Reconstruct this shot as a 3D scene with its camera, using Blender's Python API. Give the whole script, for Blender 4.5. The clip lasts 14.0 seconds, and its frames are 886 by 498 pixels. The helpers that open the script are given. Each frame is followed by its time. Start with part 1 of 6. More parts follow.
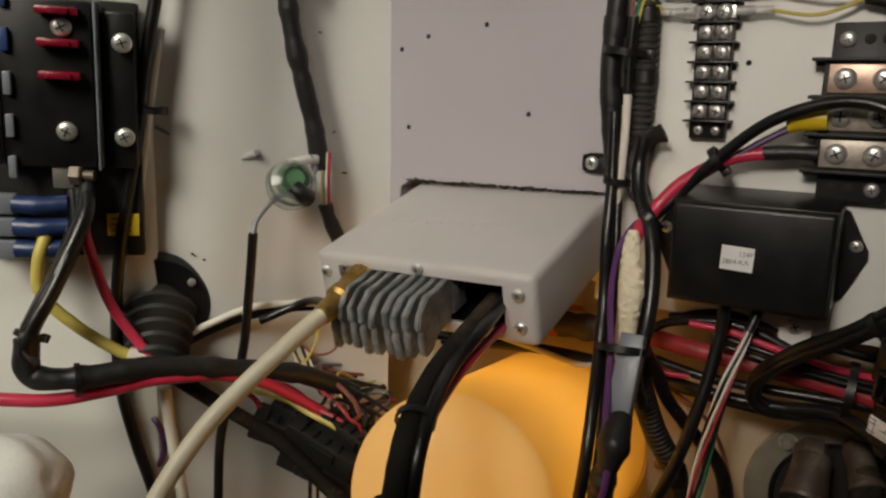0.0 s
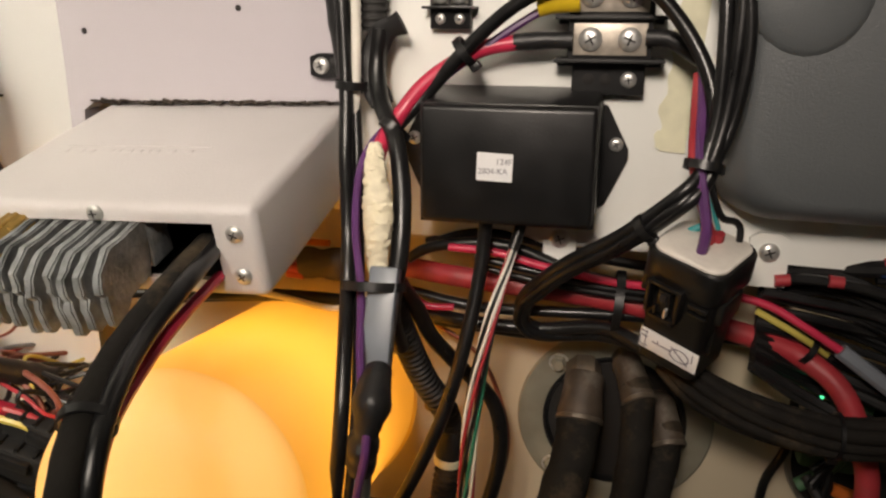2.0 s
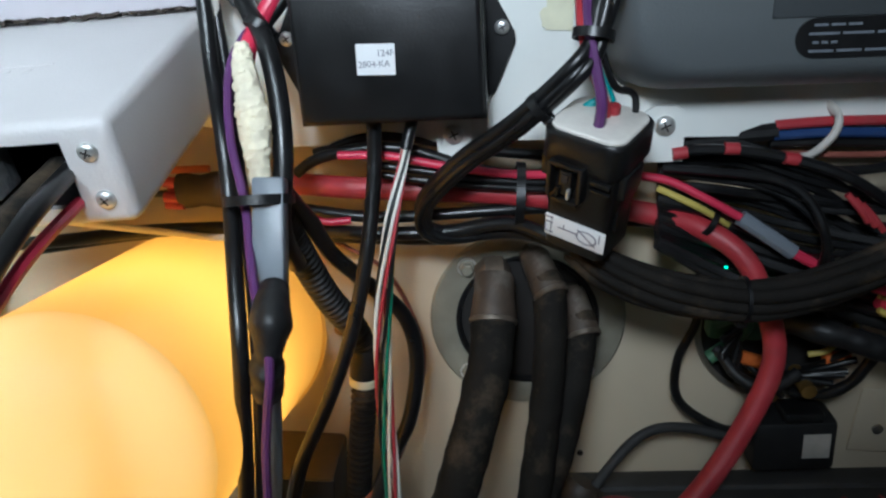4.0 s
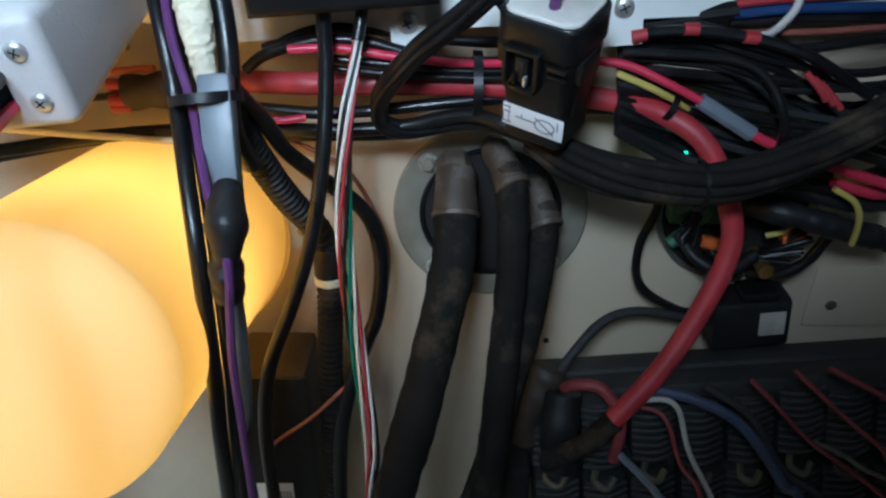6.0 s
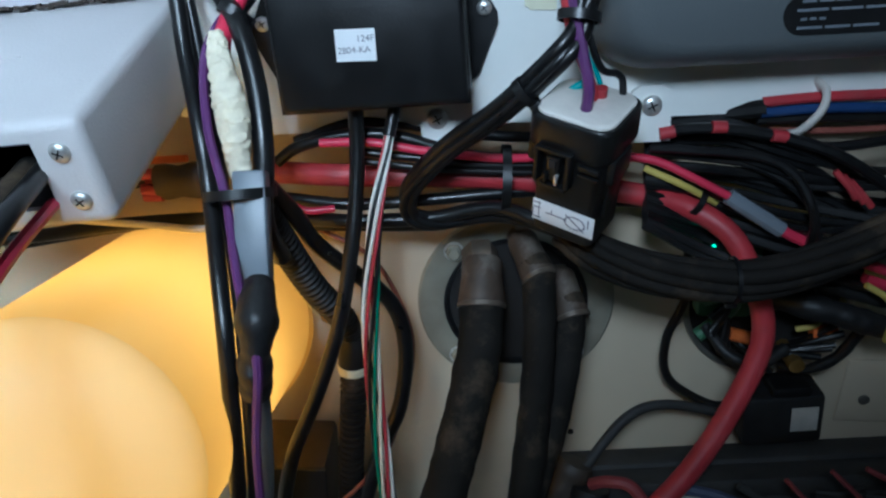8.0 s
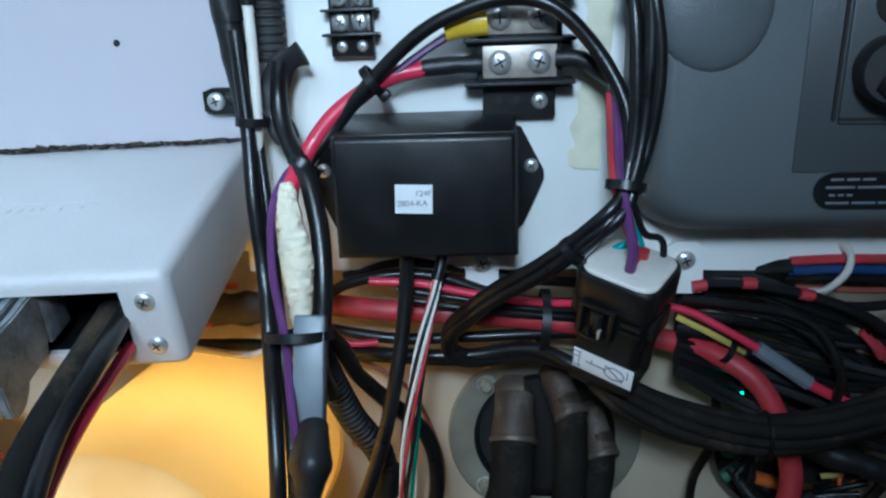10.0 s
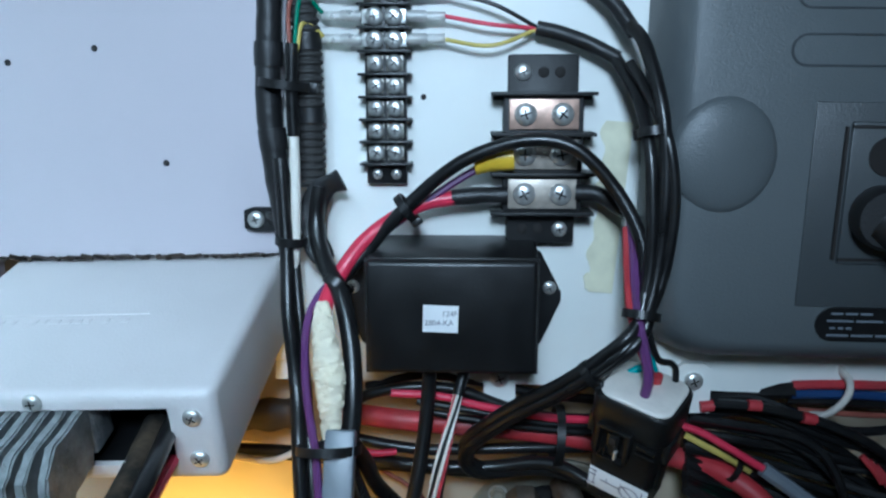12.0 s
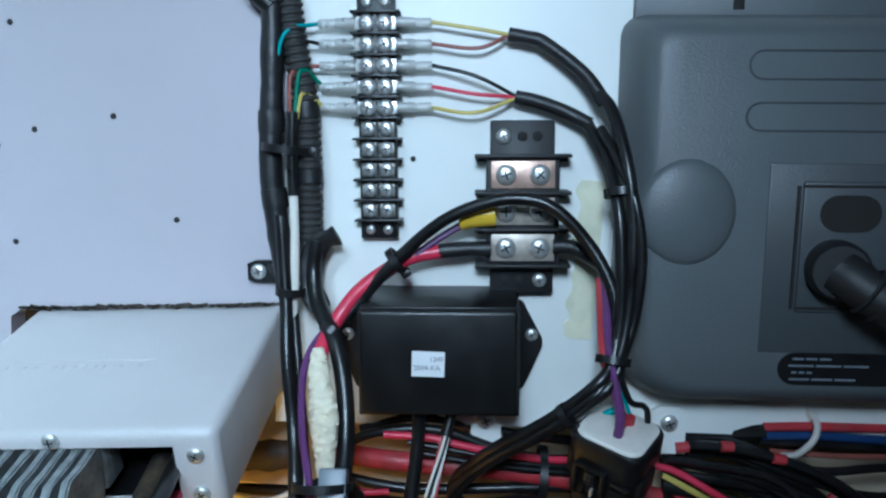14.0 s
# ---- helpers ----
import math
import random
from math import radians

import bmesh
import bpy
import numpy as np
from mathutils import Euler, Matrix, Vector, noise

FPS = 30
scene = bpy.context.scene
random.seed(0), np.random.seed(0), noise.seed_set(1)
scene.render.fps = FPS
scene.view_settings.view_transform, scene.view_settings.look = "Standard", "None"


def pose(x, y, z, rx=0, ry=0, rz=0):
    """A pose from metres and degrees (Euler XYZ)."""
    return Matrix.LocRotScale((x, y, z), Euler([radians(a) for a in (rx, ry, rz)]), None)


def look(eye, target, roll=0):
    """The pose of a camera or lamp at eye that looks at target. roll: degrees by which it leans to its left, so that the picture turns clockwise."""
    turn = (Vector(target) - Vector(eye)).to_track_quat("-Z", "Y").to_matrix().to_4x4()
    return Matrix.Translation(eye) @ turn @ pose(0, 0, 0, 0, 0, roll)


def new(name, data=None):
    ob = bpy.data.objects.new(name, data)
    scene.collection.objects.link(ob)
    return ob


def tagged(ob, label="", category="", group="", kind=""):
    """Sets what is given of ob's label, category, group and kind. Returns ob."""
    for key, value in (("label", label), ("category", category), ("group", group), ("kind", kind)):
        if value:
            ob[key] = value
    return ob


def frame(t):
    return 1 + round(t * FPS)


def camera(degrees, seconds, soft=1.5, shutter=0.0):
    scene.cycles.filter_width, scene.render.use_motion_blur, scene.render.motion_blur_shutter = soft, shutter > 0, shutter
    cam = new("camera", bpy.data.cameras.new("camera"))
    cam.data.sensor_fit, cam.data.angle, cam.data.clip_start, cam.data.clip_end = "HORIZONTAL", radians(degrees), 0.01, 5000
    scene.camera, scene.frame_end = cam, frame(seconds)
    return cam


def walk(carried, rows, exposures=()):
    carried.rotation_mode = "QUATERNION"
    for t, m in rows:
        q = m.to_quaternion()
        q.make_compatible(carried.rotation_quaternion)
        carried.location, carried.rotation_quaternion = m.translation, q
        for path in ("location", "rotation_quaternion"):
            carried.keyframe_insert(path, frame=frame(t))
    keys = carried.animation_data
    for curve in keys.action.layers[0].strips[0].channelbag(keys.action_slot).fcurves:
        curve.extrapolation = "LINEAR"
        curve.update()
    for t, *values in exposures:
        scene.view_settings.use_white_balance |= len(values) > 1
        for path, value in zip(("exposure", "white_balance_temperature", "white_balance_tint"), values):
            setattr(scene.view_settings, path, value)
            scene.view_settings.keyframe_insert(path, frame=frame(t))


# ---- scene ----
cam = camera(60.6, 14.0, soft=2.4)
PATH = [
    (0, (0.027, -0.408, 0.269), (-0.912, 1.277, -0.259), 4.5),
    (0.5, (0.022, -0.377, 0.267), (-0.737, 1.399, -0.252), 5.4),
    (1, (0.019, -0.359, 0.262), (-0.582, 1.464, -0.299), 5.1),
    (1.5, (0.017, -0.346, 0.252), (-0.444, 1.508, -0.338), 5.0),
    (2, (0.018, -0.338, 0.246), (-0.336, 1.524, -0.394), 4.6),
    (2.5, (0.021, -0.333, 0.237), (-0.251, 1.535, -0.425), 3.8),
    (3, (0.02, -0.33, 0.23), (-0.17, 1.539, -0.458), 3.0),
    (5.5, (0.025, -0.322, 0.223), (-0.01, 1.435, -0.732), -0.3),
    (6, (0.026, -0.324, 0.222), (0.009, 1.403, -0.787), -0.1),
    (6.5, (0.025, -0.324, 0.222), (0.02, 1.397, -0.797), 0.1),
    (7, (0.024, -0.32, 0.222), (0.015, 1.437, -0.733), 0.3),
    (7.5, (0.02, -0.318, 0.226), (0.005, 1.468, -0.674), 0.2),
    (8, (0.019, -0.318, 0.23), (-0.03, 1.493, -0.617), 0.1),
    (8.5, (0.018, -0.32, 0.237), (-0.056, 1.513, -0.558), 0.3),
    (9, (0.013, -0.322, 0.243), (-0.065, 1.536, -0.494), 0.9),
    (11.5, (-0.016, -0.333, 0.272), (-0.042, 1.611, -0.199), 4.2),
    (12, (-0.017, -0.339, 0.275), (-0.053, 1.617, -0.142), 4.4),
    (12.5, (-0.015, -0.345, 0.279), (-0.072, 1.618, -0.1), 4.4),
    (13, (-0.012, -0.352, 0.281), (-0.085, 1.617, -0.065), 4.3),
    (13.5, (-0.009, -0.359, 0.28), (-0.082, 1.615, -0.029), 4.1),
    (14, (-0.007, -0.364, 0.283), (-0.075, 1.612, -0.017), 4.1),
]
walk(cam, [(t, look(eye, target, roll)) for t, eye, target, roll in PATH],
     [(0.0, -1.1, 7500, 12), (0.6, -0.7, 7500, 13), (1.5, -0.25, 7800, 16), (2.5, -0.05, 7700, 15), (3.0, 0.05, 6700, 9), (5.5, 0.1, 4850, 0), (6.5, 0.12, 4650, -1), (7.5, -0.1, 4700, -1), (9.0, -0.15, 4600, -2), (11.5, -0.2, 4600, -3), (14.0, -0.3, 4600, -3)])

# ---------------------------------------------------------------- light
world = bpy.data.worlds.new("world")
scene.world = world
world.use_nodes = True
sky = world.node_tree.nodes.new("ShaderNodeTexSky")
sky.sky_type, sky.sun_disc = "NISHITA", False
sky.sun_elevation, sky.sun_rotation = radians(40), radians(200)
world.node_tree.links.new(sky.outputs[0], world.node_tree.nodes["Background"].inputs[0])
world.node_tree.nodes["Background"].inputs[1].default_value = 0.03


def area_lamp(name, eye, target, size, watts, colour, spread=180):
    data = bpy.data.lights.new(name, "AREA")
    data.shape, data.size, data.energy, data.color = "DISK", size, watts, colour
    data.spread = radians(spread)
    ob = new(name, data)
    ob.matrix_world = look(eye, target)
    return ob


def bulb_lamp(name, place, radius, watts, colour):
    data = bpy.data.lights.new(name, "POINT")
    data.shadow_soft_size, data.energy, data.color = radius, watts, colour
    ob = new(name, data)
    ob.location = place
    return ob


# unseen area lamp added to brighten the left hull side, spread kept narrow
area_lamp("left_side_fill", (-0.40, -0.82, 0.72), (-0.44, -0.10, 0.15), 0.50, 1.9, (0.98, 1.0, 0.95), 48)
# unseen spot added as the frontal key light; its cone sets the falloff
key_spot = bpy.data.lights.new("front_key_spot", "SPOT")
key_spot.energy, key_spot.color, key_spot.shadow_soft_size = 9.4, (1.0, 0.97, 0.95), 0.045
key_spot.spot_size, key_spot.spot_blend = radians(74), 1.0
new("front_key_spot", key_spot).matrix_world = look((-0.03, -0.50, 0.435), (0.0, 0.0, 0.285))
bulb_lamp("work_bulb", (-0.1185, -0.060, 0.040), 0.012, 0.36, (1.0, 0.58, 0.20))

# ---------------------------------------------------------------- materials
def material(name, colour, rough=0.5, metal=0.0, vary=0.12, scale=30.0, bump=0.1, fine=400.0, stain=None, stain_amount=0.0,
             coat=0.0, transmit=0.0, weave=0.0, spec=0.5):
    m = bpy.data.materials.new(name)
    m.use_nodes = True
    nt = m.node_tree
    b = nt.nodes["Principled BSDF"]
    tc = nt.nodes.new("ShaderNodeTexCoord")
    n1 = nt.nodes.new("ShaderNodeTexNoise")
    n1.inputs["Scale"].default_value, n1.inputs["Detail"].default_value = scale, 5
    n2 = nt.nodes.new("ShaderNodeTexNoise")
    n2.inputs["Scale"].default_value, n2.inputs["Detail"].default_value = fine, 3
    for n in (n1, n2):
        nt.links.new(tc.outputs["Object"], n.inputs["Vector"])
    ramp = nt.nodes.new("ShaderNodeValToRGB")
    ramp.color_ramp.elements[0].position, ramp.color_ramp.elements[1].position = 0.3, 0.7
    ramp.color_ramp.elements[0].color = [c * (1 - vary) for c in colour] + [1]
    ramp.color_ramp.elements[1].color = [min(1, c * (1 + vary)) for c in colour] + [1]
    nt.links.new(n1.outputs["Fac"], ramp.inputs["Fac"])
    out = ramp.outputs["Color"]
    if stain:
        n3 = nt.nodes.new("ShaderNodeTexNoise")
        n3.inputs["Scale"].default_value, n3.inputs["Detail"].default_value = scale * 0.37, 8
        n3.inputs["Roughness"].default_value = 0.7
        nt.links.new(tc.outputs["Object"], n3.inputs["Vector"])
        mask = nt.nodes.new("ShaderNodeValToRGB")
        mask.color_ramp.elements[0].position, mask.color_ramp.elements[1].position = 0.52, 0.78
        mask.color_ramp.elements[1].color = (stain_amount, stain_amount, stain_amount, 1)
        nt.links.new(n3.outputs["Fac"], mask.inputs["Fac"])
        mix = nt.nodes.new("ShaderNodeMix")
        mix.data_type = "RGBA"
        nt.links.new(mask.outputs["Color"], mix.inputs[0])
        nt.links.new(out, mix.inputs[6])
        mix.inputs[7].default_value = (*stain, 1)
        out = mix.outputs[2]
    nt.links.new(out, b.inputs["Base Color"])
    rr = nt.nodes.new("ShaderNodeMapRange")
    rr.inputs[3].default_value, rr.inputs[4].default_value = max(0.02, rough - 0.12), min(1, rough + 0.12)
    nt.links.new(n1.outputs["Fac"], rr.inputs[0])
    nt.links.new(rr.outputs[0], b.inputs["Roughness"])
    b.inputs["Metallic"].default_value = metal
    b.inputs["Coat Weight"].default_value = coat
    b.inputs["Transmission Weight"].default_value = transmit
    b.inputs["Specular IOR Level"].default_value = spec
    if bump:
        bp = nt.nodes.new("ShaderNodeBump")
        bp.inputs["Strength"].default_value, bp.inputs["Distance"].default_value = bump, 0.0006
        nt.links.new(n2.outputs["Fac"], bp.inputs["Height"])
        nt.links.new(bp.outputs[0], b.inputs["Normal"])
    return m


def glowing(name, colour, strength):
    m = material(name, colour, 0.3)
    b = m.node_tree.nodes["Principled BSDF"]
    b.inputs["Emission Color"].default_value = (*colour, 1)
    b.inputs["Emission Strength"].default_value = strength
    return m


def translucent(name, colour, share):
    m = material(name, colour, 0.45, vary=0.04, scale=18, bump=0.05)
    nt = m.node_tree
    b, o = nt.nodes["Principled BSDF"], nt.nodes["Material Output"]
    tr = nt.nodes.new("ShaderNodeBsdfTranslucent")
    tr.inputs[0].default_value = (*colour, 1)
    mix = nt.nodes.new("ShaderNodeMixShader")
    mix.inputs[0].default_value = share
    nt.links.new(b.outputs[0], mix.inputs[1])
    nt.links.new(tr.outputs[0], mix.inputs[2])
    nt.links.new(mix.outputs[0], o.inputs[0])
    return m


M_WALL = material("white_gelcoat", (0.78, 0.79, 0.755), 0.42, vary=0.08, scale=9, bump=0.25, fine=90, stain=(0.5, 0.46, 0.38), stain_amount=0.28)
M_HULL = material("greyish_white_gelcoat", (0.66, 0.655, 0.635), 0.45, vary=0.09, scale=8, bump=0.4, fine=60, stain=(0.52, 0.50, 0.47), stain_amount=0.45)
M_LAV = material("lavender_paint", (0.44, 0.41, 0.44), 0.5, vary=0.05, scale=7, bump=0.2, fine=120, stain=(0.40, 0.36, 0.385), stain_amount=0.25)
M_LOW = material("lower_liner_paint", (0.58, 0.50, 0.365), 0.5, vary=0.07, scale=11, bump=0.35, fine=70, stain=(0.34, 0.29, 0.22), stain_amount=0.45)
M_GLUE = material("old_yellow_glue", (0.70, 0.68, 0.50), 0.55, vary=0.15, scale=60, bump=0.5, fine=200)
M_RADIO = material("grey_white_powder_coat", (0.55, 0.525, 0.52), 0.40, vary=0.04, scale=25, bump=0.3, fine=800, stain=(0.50, 0.47, 0.44), stain_amount=0.35)
M_BLACK = material("black_plastic", (0.007, 0.007, 0.0075), 0.38, vary=0.3, scale=60, bump=0.12, fine=900)
M_MATT = material("black_matt_plastic", (0.009, 0.009, 0.0095), 0.55, vary=0.3, scale=50, bump=0.2, fine=1200, stain=(0.035, 0.031, 0.027), stain_amount=0.35)
M_CABLE = material("black_cable_jacket", (0.006, 0.006, 0.0065), 0.32, vary=0.3, scale=90, bump=0.1, fine=600, stain=(0.05, 0.047, 0.042), stain_amount=0.3)
M_RUBBER = material("dusty_black_hose", (0.012, 0.0105, 0.009), 0.8, vary=0.35, scale=60, bump=0.6, fine=300, stain=(0.13, 0.095, 0.06), stain_amount=0.85, spec=0.15)
M_TAPE = material("black_tape", (0.011, 0.011, 0.012), 0.46, vary=0.3, scale=80, bump=0.8, fine=200, stain=(0.05, 0.046, 0.04), stain_amount=0.35)
M_BROWN = material("brown_dirty_tape", (0.035, 0.024, 0.016), 0.6, vary=0.3, scale=90, bump=0.5, fine=220)
M_RED = material("red_cable_jacket", (0.36, 0.028, 0.038), 0.48, vary=0.22, scale=60, bump=0.2, fine=500, stain=(0.30, 0.12, 0.11), stain_amount=0.6)
M_PINK = material("pink_red_wire", (0.55, 0.03, 0.075), 0.35, vary=0.12, scale=80, bump=0.08)
M_PURPLE = material("purple_wire", (0.10, 0.032, 0.13), 0.38, vary=0.15, scale=80, bump=0.08)
M_WHITE = material("white_cable_jacket", (0.72, 0.69, 0.62), 0.42, vary=0.06, scale=60, bump=0.1)
M_COAX = material("cream_coax_jacket", (0.66, 0.60, 0.47), 0.42, vary=0.07, scale=60, bump=0.12)
M_YELLOW = material("yellow_wire", (0.52, 0.43, 0.10), 0.4, vary=0.12, scale=80, bump=0.08)
M_GREEN = material("green_wire", (0.015, 0.16, 0.09), 0.4, vary=0.12, scale=80, bump=0.08)
M_TEAL = material("teal_wire", (0.02, 0.26, 0.27), 0.4, vary=0.12, scale=80, bump=0.08)
M_BLUE = material("blue_wire", (0.018, 0.045, 0.14), 0.4, vary=0.15, scale=80, bump=0.08)
M_ORANGE = material("orange_wire", (0.65, 0.16, 0.03), 0.42, vary=0.12, scale=80, bump=0.08)
M_BRNW = material("brown_wire", (0.22, 0.07, 0.05), 0.42, vary=0.12, scale=80, bump=0.08)
M_GREYW = material("grey_sleeve", (0.17, 0.19, 0.22), 0.38, vary=0.1, scale=60, bump=0.1)
M_FOAM = material("cream_foam_wrap", (0.72, 0.66, 0.50), 0.8, vary=0.1, scale=140, bump=1.0, fine=260, stain=(0.5, 0.42, 0.2), stain_amount=0.4)
M_STEEL = material("screw_steel", (0.66, 0.66, 0.64), 0.34, 0.75, vary=0.25, scale=300, bump=0.2)
M_DULL = material("dull_steel_plate", (0.33, 0.32, 0.28), 0.42, 0.8, vary=0.15, scale=70, bump=0.2, fine=500, stain=(0.22, 0.17, 0.11), stain_amount=0.4)
M_FLANGE = material("weathered_grey_flange", (0.30, 0.285, 0.225), 0.55, 0.35, vary=0.16, scale=55, bump=0.3, fine=420, stain=(0.20, 0.16, 0.10), stain_amount=0.5)
M_FERR = material("brown_copper_ferrule", (0.070, 0.050, 0.036), 0.6, 0.2, vary=0.3, scale=110, bump=0.3, fine=300, stain=(0.30, 0.28, 0.24), stain_amount=0.6)
M_DUSTRED = material("dusty_dull_red_wire", (0.20, 0.035, 0.038), 0.6, vary=0.2, scale=90, bump=0.15)
M_DUSTBLUE = material("dusty_slate_blue_cable", (0.055, 0.065, 0.115), 0.6, vary=0.2, scale=90, bump=0.15)
M_DUSTWHITE = material("grubby_white_wire", (0.42, 0.40, 0.36), 0.6, vary=0.2, scale=90, bump=0.1)
M_DUSTBLACK = material("dust_grey_black_plastic", (0.030, 0.029, 0.028), 0.7, vary=0.35, scale=45, bump=0.4, fine=500, stain=(0.075, 0.066, 0.052), stain_amount=0.6)
M_TIN = material("tarnished_tinned_bar", (0.46, 0.41, 0.35), 0.42, 0.5, vary=0.2, scale=200, bump=0.1)
M_COPPER = material("tinned_copper_bar", (0.60, 0.42, 0.33), 0.40, 0.6, vary=0.2, scale=200, bump=0.1)
M_BRASS = material("brass_fitting", (0.42, 0.27, 0.085), 0.42, 0.9, vary=0.3, scale=160, bump=0.25, stain=(0.16, 0.11, 0.05), stain_amount=0.4)
M_BELLOW = material("grey_rubber", (0.022, 0.022, 0.021), 0.6, vary=0.2, scale=50, bump=0.3, fine=300, stain=(0.07, 0.066, 0.058), stain_amount=0.5)
M_CLIP = material("dull_clip", (0.13, 0.115, 0.07), 0.6, vary=0.3, scale=120, bump=0.2)
M_RUST = material("tarnished_ferrule", (0.13, 0.105, 0.08), 0.5, 0.5, vary=0.3, scale=120, bump=0.3, fine=300, stain=(0.22, 0.12, 0.05), stain_amount=0.4)
M_FIN = material("grey_cast_aluminium", (0.24, 0.255, 0.26), 0.6, 0.3, vary=0.4, scale=150, bump=0.9, fine=420, stain=(0.42, 0.43, 0.42), stain_amount=0.55)
M_LABEL = material("white_label_paper", (0.78, 0.79, 0.80), 0.5, vary=0.04, scale=60, bump=0.05)
M_INK = material("grey_ink", (0.18, 0.18, 0.22), 0.6, vary=0.1)
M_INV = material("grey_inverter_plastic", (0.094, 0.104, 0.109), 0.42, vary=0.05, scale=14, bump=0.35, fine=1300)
# darker greys that carry the shade of the inverter's recess and grooves
M_INVR = material("grey_inverter_recess_shade", (0.052, 0.058, 0.062), 0.45, vary=0.06, scale=16, bump=0.3, fine=1300)
M_INVD = material("dark_grey_groove_shade", (0.035, 0.04, 0.044), 0.5, vary=0.08, scale=20, bump=0.2)
M_CLEAR = material("milky_vinyl_sleeve", (0.80, 0.80, 0.78), 0.3, vary=0.08, scale=120, bump=0.1, transmit=0.6)
M_YCRIMP = material("yellow_crimp_sleeve", (0.72, 0.50, 0.03), 0.35, vary=0.1, scale=120, bump=0.1)
M_BCRIMP = material("blue_connector", (0.012, 0.03, 0.10), 0.38, vary=0.2, scale=120, bump=0.1)
M_REDF = material("red_blade_fuse", (0.20, 0.006, 0.02), 0.25, vary=0.15, scale=120, bump=0.05)
M_RELAY = material("glossy_black_relay_plastic", (0.006, 0.006, 0.006), 0.36, vary=0.3, scale=80, bump=0.15, fine=700)
M_SEAL = material("cream_silicone_seal", (0.74, 0.70, 0.64), 0.4, vary=0.05, scale=200, bump=0.3)
# one plastic tinted twice: paler front, oranger sides, for the bulb's uneven glow
M_DOME = translucent("translucent_cream_plastic", (0.87, 0.76, 0.46), 0.50)
M_DOMES = translucent("translucent_glow_tinted_plastic", (0.88, 0.70, 0.28), 0.48)
M_GLOW = glowing("green_led", (0.03, 0.9, 0.42), 1.6)
M_GRNP = material("green_plastic", (0.07, 0.17, 0.09), 0.45, vary=0.3, scale=90, bump=0.2)
M_GLASSY = material("clear_plastic_cup", (0.80, 0.84, 0.80), 0.15, vary=0.05, scale=80, bump=0.1, transmit=0.85)
# near-black for outlet sockets, and for shade painted into holes and slots
M_DARK = material("dark_socket_hole_shade", (0.012, 0.010, 0.009), 0.8, vary=0.2)
M_CABIN = material("cabin_lining", (0.50, 0.47, 0.43), 0.6, vary=0.08, scale=6, bump=0.2, fine=80)
M_CLOTH = material("white_cloth", (0.80, 0.80, 0.78), 0.8, vary=0.05, scale=60, bump=0.5)


# ---------------------------------------------------------------- building helpers
def finish(name, bm, mat, smooth=True):
    bmesh.ops.recalc_face_normals(bm, faces=bm.faces)
    me = bpy.data.meshes.new(name)
    bm.to_mesh(me)
    bm.free()
    me.materials.append(mat)
    if smooth:
        for p in me.polygons:
            p.use_smooth = True
        me.set_sharp_from_angle(angle=radians(38))
    return new(name, me)


def thing(name, m, label, category, group="", kind=""):
    ob = new(name)
    ob.empty_display_size = 0.01
    ob.matrix_basis = m
    return tagged(ob, label, category, group, kind)


def part(name, bm, mat, parent, label="", kind=""):
    ob = finish(name, bm, mat)
    ob.parent = parent
    return tagged(ob, label, kind=kind)


def solid(name, bm, mat, label, category="", group="", kind="", origin=None):
    if origin is not None:
        bmesh.ops.translate(bm, vec=-Vector(origin), verts=bm.verts)
    ob = finish(name, bm, mat)
    if origin is not None:
        ob.location = origin
    return tagged(ob, label, category, group, kind)


def box(c, s, bevel=0.0, bm=None, rot=None, seg=2):
    bm = bm or bmesh.new()
    r = bmesh.ops.create_cube(bm, size=1.0)
    bmesh.ops.scale(bm, vec=s, verts=r["verts"])
    vs = r["verts"]
    if bevel:
        es = list({e for v in vs for e in v.link_edges})
        out = bmesh.ops.bevel(bm, geom=es, offset=bevel, segments=seg, profile=0.5, affect="EDGES", clamp_overlap=True)
        vs = list({v for f in out["faces"] for v in f.verts} | {v for v in vs if v.is_valid})
    if rot is not None:
        bmesh.ops.rotate(bm, verts=vs, cent=(0, 0, 0), matrix=rot)
    bmesh.ops.translate(bm, vec=c, verts=vs)
    return bm


def lathe(profile, seg=20, m=None, bm=None):
    """Rings of (radius, height) about the local z axis, carried to the pose m."""
    bm = bm or bmesh.new()
    m = m or Matrix()
    rings = []
    for r, h in profile:
        if r < 1e-6:
            rings.append([bm.verts.new(m @ Vector((0, 0, h)))])
        else:
            rings.append([bm.verts.new(m @ Vector((r * math.cos(2 * math.pi * i / seg), r * math.sin(2 * math.pi * i / seg), h))) for i in range(seg)])
    for a, b in zip(rings, rings[1:]):
        if len(a) == 1 and len(b) == 1:
            continue
        for i in range(seg):
            j = (i + 1) % seg
            if len(a) == 1:
                bm.faces.new((a[0], b[i], b[j]))
            elif len(b) == 1:
                bm.faces.new((a[i], a[j], b[0]))
            else:
                bm.faces.new((a[i], a[j], b[j], b[i]))
    return bm


def along(p, q):
    """A pose at p whose z axis points to q."""
    d = Vector(q) - Vector(p)
    return Matrix.Translation(p) @ d.to_track_quat("Z", "Y").to_matrix().to_4x4()


FRONT = pose(0, 0, 0, 90, 0, 0)  # local z turned to face the room (-y)


